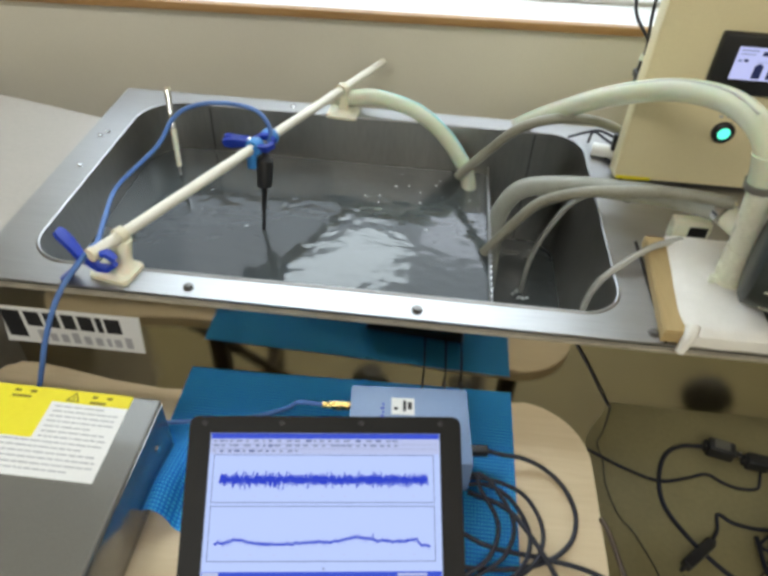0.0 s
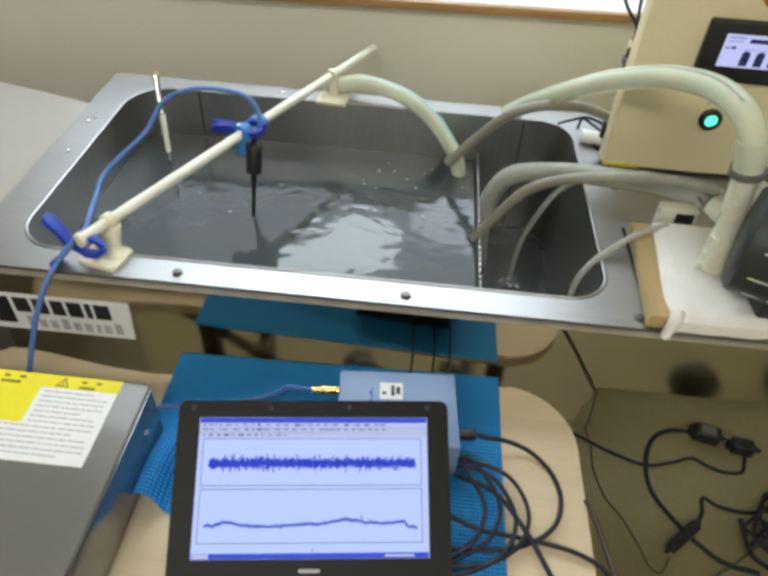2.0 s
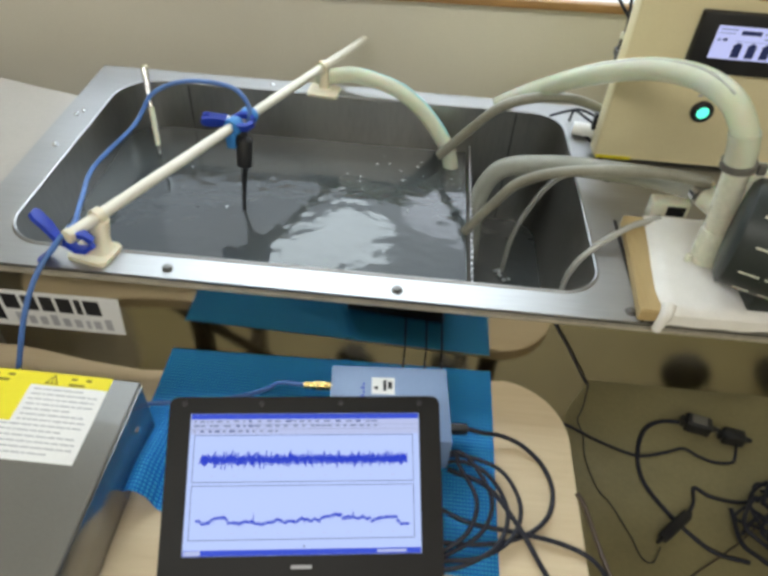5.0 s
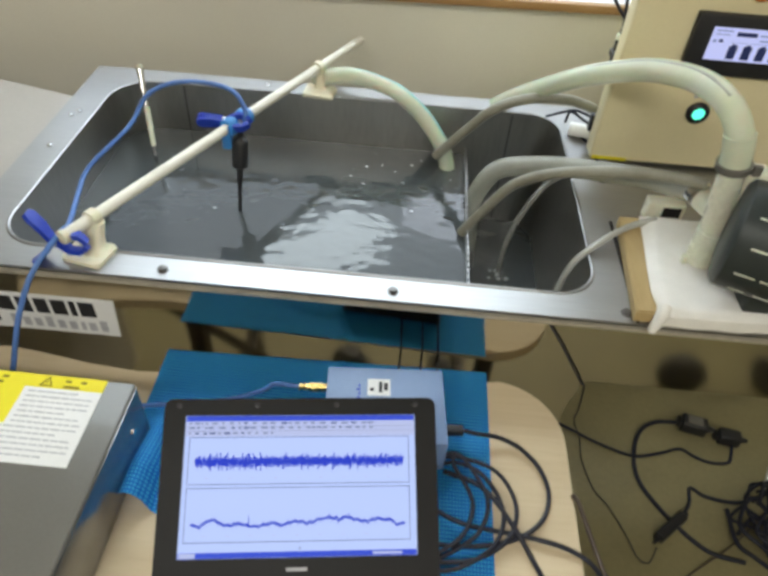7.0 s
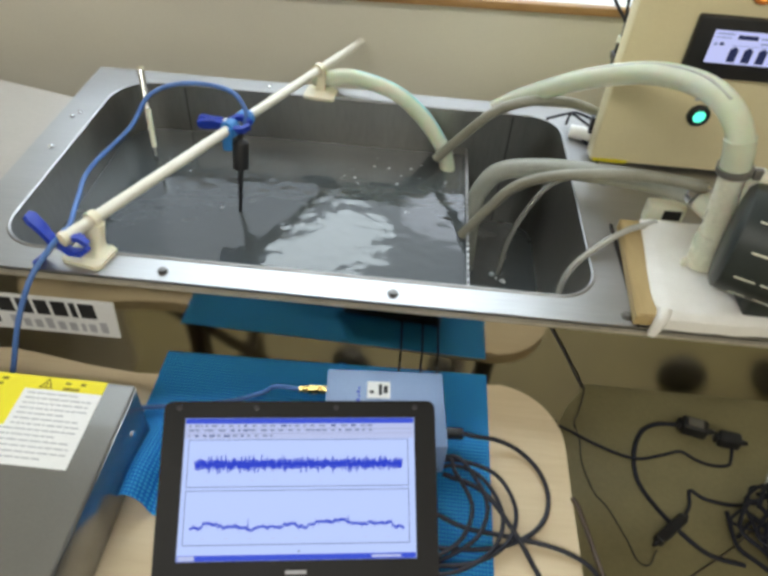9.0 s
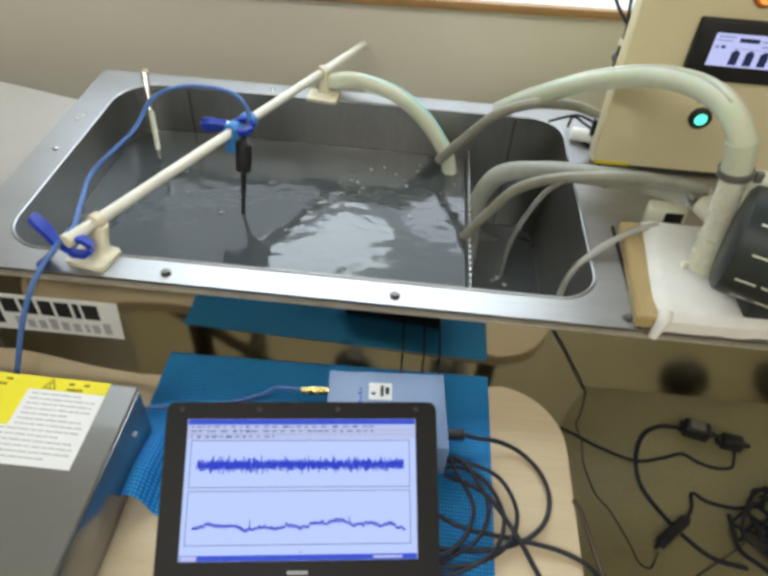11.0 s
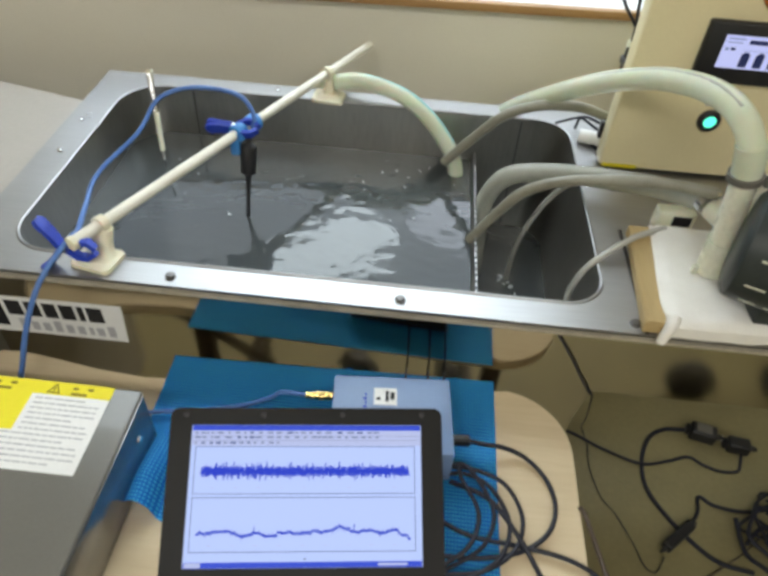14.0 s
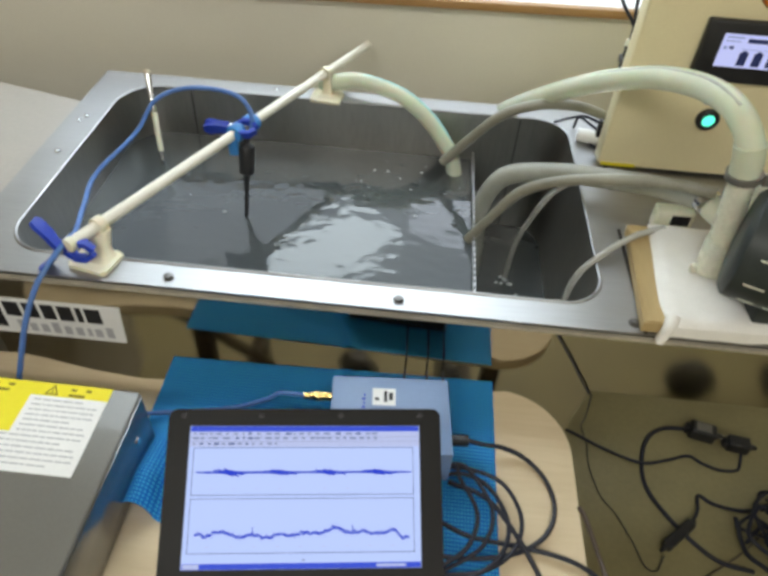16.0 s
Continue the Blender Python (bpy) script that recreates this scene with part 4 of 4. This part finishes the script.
for k, (dx, dy) in enumerate(((0.006, 0.004), (-0.010, -0.006), (-0.028, 0.004), (-0.046, -0.002))):
    cable("coiled_cable", [(0.035, 0.452 + dy, 0.611), (0.070 + dx * 0.3, 0.456 + dy, 0.612 + 0.004 * k), (0.108 + dx, 0.440 + dy, 0.613 + 0.004 * k), (0.128 + dx, 0.400 + dy, 0.611 + 0.004 * k), (0.116 + dx, 0.360 + dy, 0.611 + 0.003 * k), (0.078 + dx, 0.333 + dy, 0.612), (0.03, 0.325 + dy, 0.611)],
          0.0026, CORD, "coil of black cable beside the laptop")
cable("power_cable", [(0.03, 0.395, 0.612), (0.075, 0.376, 0.612), (0.14, 0.372, 0.606), (0.19, 0.362, 0.605), (0.222, 0.345, 0.596), (0.245, 0.32, 0.55), (0.26, 0.30, 0.40)], 0.0028, CORD, "black power cable running off the desk")
cable("power_cable", [(0.05, 0.440, 0.612), (0.095, 0.420, 0.617), (0.128, 0.380, 0.613), (0.150, 0.345, 0.605), (0.165, 0.31, 0.605), (0.172, 0.26, 0.604)], 0.0030, CORD, "black power cable running off the desk")
cable("hanging_lead", [(0.204, 0.430, 0.604), (0.209, 0.420, 0.604), (0.214, 0.402, 0.602), (0.221, 0.380, 0.596), (0.234, 0.350, 0.582), (0.262, 0.310, 0.55)], 0.0030, BROWN, "brown lead hanging over the desk's edge")
for x, lag in ((-0.012, 0), (0.018, 0), (0.04, 0.012)):
    cable("hanging_lead", [(x - 0.002, 0.555, 0.615), (x, 0.605, 0.607), (x, 0.612, 0.585), (x + lag * 0.6, 0.610, 0.52), (x + lag, 0.606, 0.40), (x + lag, 0.605, 0.2)], 0.0013, CORD, "thin black lead hanging behind the desk")


# grey power unit with its warning labels
def power_unit():
    x0, x1, y0, y1, z0, z1 = -0.78, -0.309, 0.06, 0.462, TOP + 0.004, 0.697
    u = thing("generator_unit", (-0.5, 0.26, TOP), "grey enamelled generator unit with warning labels", "power unit")
    part("case", box(x0, x1, y0, y1, z0, z1, 0.003, 3), GREYBOX, u)
    part("side_panel", box(x1 + 0.0002, x1 + 0.0016, y0 + 0.004, y1 - 0.004, z0 + 0.003, z1 - 0.004, 0.0005), GLOSSY, u, "glossy grey side panel that mirrors the mat")
    for x in (x0 + 0.2, x1 - 0.04):
        for y in (0.12, y1 - 0.04):
            part("rubber_foot", lathe([(0.010, 0), (0.012, 0.001), (0.012, 0.004)], pose(x, y, TOP), 12), CORD, u)
    part("case_screw", lathe([(0.004, 0), (0.004, 0.0015), (0.002, 0.002)], pose(x1 + 0.0016, 0.425, 0.655, 0, 90, 0), 10), CHROME, u)
    lab = part("warning_label", slab([(-0.60, 0.395), (-0.427, 0.395), (-0.427, 0.4435), (-0.340, 0.4435), (-0.340, 0.461), (-0.60, 0.461)], z1 + 0.0002, z1 + 0.0008), YELLOW, u, "yellow warning label", smooth=False)
    wh = part("instruction_label", slab([(-0.427, 0.4433), (-0.427, 0.395), (-0.60, 0.395), (-0.60, 0.350), (-0.340, 0.350), (-0.340, 0.4433)], z1 + 0.0002, z1 + 0.0007), PAPER, u, "white printed instruction label", smooth=False)
    z = z1 + 0.0008
    rr = random.Random(5)
    for k in range(13):
        y = 0.438 - 0.0066 * k
        a = -0.421 if y > 0.398 else -0.59
        bm, x, end = bmesh.new(), a, -0.350 if k % 4 else -0.372
        while x < end:
            w = rr.uniform(0.003, 0.012)
            box(x, min(x + w, -0.347), y - 0.0008, y + 0.0008, z1 + 0.0007, z1 + 0.0010, bm=bm)
            x += w + 0.0016
        part("text_line", bm, GREYINK, wh, smooth=False)
    def triangle(cx, cy, s):
        outer = [(cx + s * math.cos(radians(a)), cy + s * math.sin(radians(a))) for a in (90, 210, 330)]
        inner = [(cx + 0.68 * s * math.cos(radians(a)), cy + 0.68 * s * math.sin(radians(a))) for a in (90, 210, 330)]
        bm = holed(outer, inner, z, z + 0.0003)
        box(cx - 0.07 * s, cx + 0.07 * s, cy - 0.12 * s, cy + 0.34 * s, z, z + 0.0003, bm=bm)
        box(cx - 0.07 * s, cx + 0.07 * s, cy - 0.30 * s, cy - 0.18 * s, z, z + 0.0003, bm=bm)
        part("warning_triangle", bm, DARKINK, lab, smooth=False)
    triangle(-0.405, 0.450, 0.009)
    triangle(-0.505, 0.448, 0.011)
    triangle(-0.492, 0.416, 0.017)
    for x, y, w in ((-0.385, 0.454, 0.006), (-0.368, 0.454, 0.006), (-0.385, 0.4465, 0.018), (-0.475, 0.454, 0.007), (-0.457, 0.454, 0.007), (-0.475, 0.4465, 0.022)):
        part("text_bar", box(x, x + w, y - 0.0016, y + 0.0016, z, z + 0.0003), DARKINK, lab, smooth=False)


power_unit()


# ---------------------------------------------------------------- laptop
def laptop():
    yaw, tilt = 0.124, 1.043
    c = Vector((-0.1062, 0.3675, 0.680))
    ux = Vector((math.cos(yaw), math.sin(yaw), 0))
    bk = Vector((-math.sin(yaw), math.cos(yaw), 0))
    vy = Vector((0, 0, math.cos(tilt))) + bk * math.sin(tilt)
    nz = ux.cross(vy)
    S = Matrix((ux, vy, nz)).transposed().to_4x4()
    S.translation = c
    W, H = 0.242, 0.1415
    hinge = c - vy * (H / 2 + 0.028)
    L = thing("laptop", (hinge.x, hinge.y, TOP + 0.004), "open black laptop with a lit waveform display", "laptop")
    # lid: frame round the screen with a shell behind
    outer, inner = rounded(-W / 2 - 0.0225, W / 2 + 0.0225, -H / 2 - 0.026, H / 2 + 0.0175, 0.009, 5), rounded(-W / 2, W / 2, -H / 2, H / 2, 0.0005, 1)
    bez = holed(outer, inner, -0.002, 0.0014)
    bmesh.ops.transform(bez, matrix=S, verts=bez.verts)
    part("lid_bezel", bez, LID, L, "matt black screen bezel", smooth=False)
    sh = slab(outer, -0.012, -0.002)
    bmesh.ops.transform(sh, matrix=S, verts=sh.verts)
    part("lid_shell", sh, BLACKP, L, smooth=False)
    for x in (-0.128, -0.047, 0.037, 0.122):
        part("bumper", lathe([(0.003, 0.0013), (0.003, 0.0022), (0.0015, 0.0026)], S @ pose(x, H / 2 + 0.0105, 0), 10), BLACKP, L)
    part("badge", box(-0.012, 0.009, -H / 2 - 0.0125, -H / 2 - 0.0090, 0.0013, 0.0018, m=S), GREYINK, L, "pale maker's badge", smooth=False)
    # base, flat on the mat
    B = Matrix((ux, bk, Vector((0, 0, 1)))).transposed().to_4x4()
    B.translation = Vector((hinge.x, hinge.y, 0))
    kb = part("base", box(-0.1435, 0.1435, -0.19, 0.004, TOP + 0.006, hinge.z - 0.004, 0.004, m=B), BLACKP, L, "black keyboard base")
    for r in range(5):
        part("key_row", box(-0.125, 0.125, -0.115 + 0.019 * r, -0.099 + 0.019 * r, hinge.z - 0.004, hinge.z - 0.002, 0.001, m=B), LID, kb)
    for x in (-0.09, 0.09):
        part("hinge", tube([B @ Vector((x - 0.018, 0, hinge.z - 0.001)), B @ Vector((x + 0.018, 0, hinge.z - 0.001))], 0.006, 12, 1), BLACKP, L)
    # the picture on the screen
    sc = part("screen", box(-W / 2 + 0.0003, W / 2 - 0.0003, -H / 2 + 0.0003, H / 2 - 0.0003, -0.0012, 0.0, m=S), SCREEN, L, "lit pale blue display", smooth=False)

    def bar(name, x0, x1, y0, y1, material, z=0.0, label=""):
        return part(name, box(x0, x1, y0, y1, z, z + 0.00025, m=S), material, sc, label, smooth=False)
    bar("title_bar", -W / 2 + 0.001, W / 2 - 0.001, H / 2 - 0.006, H / 2 - 0.0005, SCRBAR)
    bar("tool_bar", -W / 2 + 0.001, W / 2 - 0.001, H / 2 - 0.0215, H / 2 - 0.0065, SCRTOOL)
    bar("task_bar", -W / 2 + 0.001, W / 2 - 0.001, -H / 2 + 0.0005, -H / 2 + 0.006, SCRBAR)
    rr = random.Random(3)
    for y in (H / 2 - 0.0095, H / 2 - 0.0140):
        bar("tool_rule", -W / 2 + 0.002, W / 2 - 0.002, y - 0.0024, y - 0.0020, SCRDIM, 0.0003)
    for y in (H / 2 - 0.0082, H / 2 - 0.0130, H / 2 - 0.0185):
        x = -W / 2 + 0.004
        while x < 0.075 - 400 * max(0, H / 2 - 0.0135 - y) / 20:
            w = rr.uniform(0.002, 0.007)
            bar("tool_icon", x, x + w, y - 0.0010, y + 0.0010, SCRLINE if rr.random() < 0.25 else SCRDIM, 0.0003)
            x += w + rr.uniform(0.001, 0.006)
    for y0, y1 in ((0.0005, 0.0485), (-0.0556, -0.0025)):
        for a, b, c2, d in ((-0.116, 0.114, y1 - 0.0007, y1), (-0.116, 0.114, y0, y0 + 0.0007), (-0.116, -0.1153, y0, y1), (0.1133, 0.114, y0, y1)):
            bar("plot_frame", a, b, c2, d, SCRLINE)
        for k in range(9):
            bar("axis_tick", -0.098 + 0.0235 * k, -0.094 + 0.0235 * k, y0 + 0.006, y0 + 0.0068, SCRTOOL)
    bar("axis_mark", 0.000, 0.002, -H / 2 + 0.008, -H / 2 + 0.0095, SCRLINE)
    bar("tray_icons", 0.075, 0.105, -H / 2 + 0.002, -H / 2 + 0.0045, SCRTOOL, 0.0003)
    bar("start_button", -W / 2 + 0.002, -W / 2 + 0.018, -H / 2 + 0.001, -H / 2 + 0.0055, SCRTOOL, 0.0003)
    # upper trace: a centre line and upright strokes that can tip over it
    X = lambda k, n: -0.108 + 0.215 * k / (n - 1)
    bar("trace_line", -0.108, 0.107, 0.0225, 0.0238, TRACE, 0.0003)
    strokes = []
    n = 240
    for k in range(n):
        h = rr.uniform(0.0032, 0.0056) * (1.7 if rr.random() < 0.18 else 1.0)
        me = bpy.data.meshes.new("trace_stroke")
        me.from_pydata([(-0.00062, -h, 0), (0.00062, -h, 0), (0.00062, h, 0), (-0.00062, h, 0)], [], [(0, 1, 2, 3)])
        me.materials.append(TRACE)
        ob = new("trace_stroke", me)
        ob.parent = sc
        strokes.append((ob, X(k, n), k))
    # lower trace: short segments along an uneven line
    n = 88
    heights = []
    for k in range(n):
        u = k / (n - 1)
        y = -0.0385 + 0.0035 * math.exp(-((u - 0.10) / 0.05) ** 2) + 0.0075 * math.exp(-((u - 0.66) / 0.09) ** 2) + 0.004 * math.exp(-((u - 0.93) / 0.03) ** 2) + 0.0026 * math.sin(u * 17) * u
        heights.append(y + 0.0016 * noise.noise((u * 44, 0, 0)))
    segs = []
    for k in range(n):
        me = bpy.data.meshes.new("trace_segment")
        up, down = rr.uniform(0.0012, 0.0026), rr.uniform(0.0012, 0.0030)      # a fine hair of noise on each piece
        me.from_pydata([(-0.0018, -0.0009, 0), (0.0018, -0.0009, 0), (0.0018, 0.0009, 0), (-0.0018, 0.0009, 0),
                        (-0.0004, -down, 0.00008), (0.0004, -down, 0.00008), (0.0004, up, 0.00008), (-0.0004, up, 0.00008)], [], [(0, 1, 2, 3), (4, 5, 6, 7)])
        me.materials.append(TRACE)
        ob = new("trace_segment", me)
        ob.parent = sc
        rise = heights[min(k + 1, n - 1)] - heights[max(k - 1, 0)]
        segs.append((ob, X(k, n), heights[k], k, math.degrees(math.atan2(rise, 0.00494))))
    me = bpy.data.meshes.new("trace_peak")
    me.from_pydata([(-0.0006, 0, 0), (0.0006, 0, 0), (0.0003, 0.0085, 0), (-0.0003, 0.0085, 0)], [], [(0, 1, 2, 3)])
    me.materials.append(TRACE)
    peak = new("trace_peak", me)
    peak.parent = sc
    strokes.append((peak, X(23, n), -heights[23]))
    bar("trace_peak", 0.0500, 0.0511, heights[65], heights[65] + 0.0062, TRACE, 0.0003)
    return Matrix.Translation(-ORIGIN[sc]) @ S, strokes, segs


SCREEN_POSE, STROKES, SEGS = laptop()


# ---------------------------------------------------------------- sign, left counter, floor cables
def sign():
    s = solo("maker_sign", slab([(-0.612, 0.0), (-0.409, 0.0), (-0.404, 0.072), (-0.600, 0.070)], 0.0, 0.0008), PAPER, "white maker's sign stuck on the steel panel", "sign", smooth=False, base=(0, 0, 0))
    s.matrix_basis = pose(0, 0.6178, 0.588, 90, 0, 0)
    widths = (0.030, 0.024, 0.022, 0.020, 0.022, 0.009, 0.024)
    x = -0.604
    for k, w in enumerate(widths):
        y0 = 0.012 if k == 0 else 0.036
        part("logo_shape", box(x, x + w * 0.92, y0, 0.064, 0.0008, 0.0014, 0.0005), INK, s, smooth=False)
        x += w + 0.0035
    x = -0.560
    for k in range(9):
        w = 0.008 if k == 6 else 0.0135
        part("logo_shape", box(x, x + w * 0.75, 0.008, 0.029 if k in (0, 3, 8) else 0.024, 0.0008, 0.0014), GREYINK, s, smooth=False)
        x += w + 0.0030


sign()


def counter():
    c = thing("side_counter", (-1.0, 0.8, 0), "beige laminate counter beside the tank", "counter")
    pts = [(-0.640, 0.15), (-0.640, 1.075), (-1.60, 1.318), (-1.60, 0.15)]
    part("worktop", slab(pts, 0.675, 0.700, 0.002), BEIGE, c, smooth=False)
    part("carcass", slab([(-0.66, 0.20), (-0.66, 1.05), (-1.58, 1.27), (-1.58, 0.20)], 0.0, 0.675), BEIGE, c, smooth=False)


counter()

Z = 0.004
cable("floor_cable", [(0.172, 0.614, 0.702), (0.201, 0.6125, 0.658), (0.226, 0.612, 0.616), (0.243, 0.613, 0.588), (0.262, 0.640, 0.545), (0.34, 0.79, 0.29), (0.420, 0.955, 0.03), (0.436, 0.925, Z), (0.433, 0.868, Z), (0.449, 0.795, Z), (0.475, 0.757, Z), (0.504, 0.689, Z), (0.517, 0.648, Z), (0.539, 0.640, Z), (0.560, 0.672, 0.008)], 0.0013, CORD, "thin black cord trailing from the tank to the floor")
cable("floor_cable", [(0.30, 1.00, Z), (0.406, 0.954, Z), (0.47, 0.92, Z), (0.552, 0.888, 0.008), (0.62, 0.905, Z), (0.67, 0.922, Z), (0.70, 0.905, Z), (0.735, 0.893, Z), (0.775, 0.897, Z), (0.79, 0.92, Z), (0.80, 0.955, 0.01)], 0.0035, CORD, "black cable lying on the floor")
cable("floor_cable", [(0.675, 0.992, 0.012), (0.63, 0.993, Z), (0.588, 0.965, Z), (0.560, 0.905, Z), (0.555, 0.83, Z), (0.590, 0.760, Z), (0.640, 0.700, Z), (0.68, 0.672, Z), (0.74, 0.66, Z)], 0.0050, CORD, "thick black mains cable curled on the floor")
cable("floor_cable", [(0.636, 0.753, 0.01), (0.658, 0.785, Z), (0.668, 0.82, 0.006), (0.70, 0.803, Z), (0.77, 0.797, Z), (0.85, 0.83, Z)], 0.0040, CORD, "black adapter cable on the floor")


def inline_plug(name, a, b, r, label):
    a, b = Vector(a), Vector(b)
    p = thing(name, (a + b) / 2 - Vector((0, 0, r)), label, "plug", "plugs")
    d = b - a
    m = Matrix.Translation(a) @ pose(0, 0, 0, 0, 0, math.degrees(math.atan2(d.y, d.x)))
    part("housing", box(0, d.length, -r, r, -r, r, r * 0.35, 3, m=m), BLACKP, p)
    part("collar", box(-0.010, 0, -r * 0.6, r * 0.6, -r * 0.6, r * 0.6, r * 0.2, m=m), BLACKP, p)
    part("boot", tube([m @ Vector((d.length, 0, 0)), m @ Vector((d.length + 0.016, 0, 0))], (r * 0.55, r * 0.3), 10, 1), BLACKP, p)
    return p, m, d.length


PLUG, PM, PL = inline_plug("mains_plug", (0.684, 0.990, 0.020), (0.742, 0.976, 0.020), 0.018, "black mains plug joined to a socket on the floor")
part("plug_label", box(0.012, 0.046, -0.012, 0.012, 0.0181, 0.0186, m=PM), GREYBOX, PLUG, smooth=False)
part("plug_blade", box(PL, PL + 0.018, -0.008, 0.008, -0.002, 0.002, m=PM), CHROME, PLUG)
inline_plug("mains_socket", (0.765, 0.962, 0.018), (0.815, 0.955, 0.018), 0.016, "black cable socket on the floor")
inline_plug("cable_adapter", (0.632, 0.748, 0.012), (0.566, 0.690, 0.012), 0.011, "black inline ferrite adapter on the floor")


def tangle():
    rr = random.Random(11)
    for k in range(13):
        pts, a = [], rr.uniform(0, 6.28)
        cx, cy = 0.80 + rr.uniform(-0.03, 0.06), 0.70 + rr.uniform(-0.05, 0.07)
        for i in range(7):
            a += rr.uniform(0.5, 1.2)
            rad = rr.uniform(0.03, 0.10)
            pts.append((cx + rad * 0.7 * math.cos(a), cy + rad * math.sin(a), 0.006 + 0.006 * k + rr.uniform(0, 0.010)))
        cable("tangled_cable", pts, rr.uniform(0.003, 0.0052), CORD, "tangled black cable heaped on the floor")
    cable("floor_cable", [(0.60, 0.610, Z), (0.634, 0.635, Z), (0.733, 0.702, Z), (0.833, 0.79, Z), (0.95, 0.89, Z)], 0.0018, BROWN, "thin brown cord across the floor")
    cable("floor_cable", [(0.80, 0.80, 0.06), (0.815, 0.84, 0.09), (0.83, 0.83, 0.05), (0.86, 0.80, 0.03)], 0.004, TUBE, "short grey lead in the tangle")


tangle()


# ---------------------------------------------------------------- what moves
def motions():
    steps = [0.5 * k for k in range(33)]
    # the water sheets rock and drift under the ultrasound
    for ob, f, amp in ((BATH, 1.0, 0.006), (OVERFLOW, 1.7, 0.004)):
        b = ob.location.copy()
        walk(ob, [(t, pose(b.x + amp * math.sin(2.1 * f * t), b.y + amp * 0.8 * math.sin(2.9 * f * t + 1), b.z + 0.0012 * math.sin(4.3 * f * t), 0.12 * math.sin(3.1 * f * t), 0.10 * math.sin(2.3 * f * t + 2), 0)) for t in steps])
    for k, ob in enumerate(FLECKS):
        b = ob.location.copy()
        walk(ob, [(t, pose(b.x + 0.007 * math.sin(1.3 * t + k), b.y + 0.004 * math.sin(1.9 * t + 2 * k), b.z + 0.0008 * math.sin(5 * t + k), 0, 0, 40 * math.sin(0.7 * t + k))) for t in steps])
    rr = random.Random(21)
    # upper trace: noisy until 14.2 s, then the strokes tip over and the band goes thin
    for ob, x, k in STROKES:
        if k < 0 or ob.name.startswith("trace_peak"):             # a spike that rises at 3.2 s in the lower trace
            walk(ob, [(t, SCREEN_POSE @ pose(x, -k, 0.0009, 0, 0, a)) for t, a in ((0, 86), (3.0, 86), (3.3, 2), (9.0, 1), (16.0, 2))])
            continue
        rows = []
        for t in [0.0, 1.0, 2.0, 3.0, 4.0, 5.0, 6.0, 7.0, 8.0, 9.0, 10.0, 11.0, 12.0, 13.0, 14.2, 14.45, 15.2, 16.0]:
            burst = 0.5 + 0.5 * math.cos(2 * math.pi * (k / 240 * 4.2 - 0.6))
            a = rr.uniform(-14, 14) if t < 14.3 else (86 - (26 * burst ** 3 if t > 15 else 8 * burst))
            rows.append((t, SCREEN_POSE @ pose(x, 0.0232 + (rr.uniform(-0.0009, 0.0009) if t < 14.3 else 0), 0.0006, 0, 0, a)))
        walk(ob, rows)
    # lower trace creeps up and down
    for ob, x, y, k, lean in SEGS:
        rows, prev = [], 0
        for t in [0.0, 2.0, 3.2, 4.5, 6.5, 8.5, 11.0, 13.0, 14.2, 14.6, 16.0]:
            g = min(1, max(0, (t - 2.0) / 2.0))
            d = 0.0013 * g * math.sin(k * 0.55 + t * 0.5) + (0.0009 * rr.uniform(-1, 1) * (0.3 + g))
            rows.append((t, SCREEN_POSE @ pose(x, y + d, 0.0007, 0, 0, lean + rr.uniform(-10, 10) * (0.4 + g))))
        walk(ob, rows)


motions()
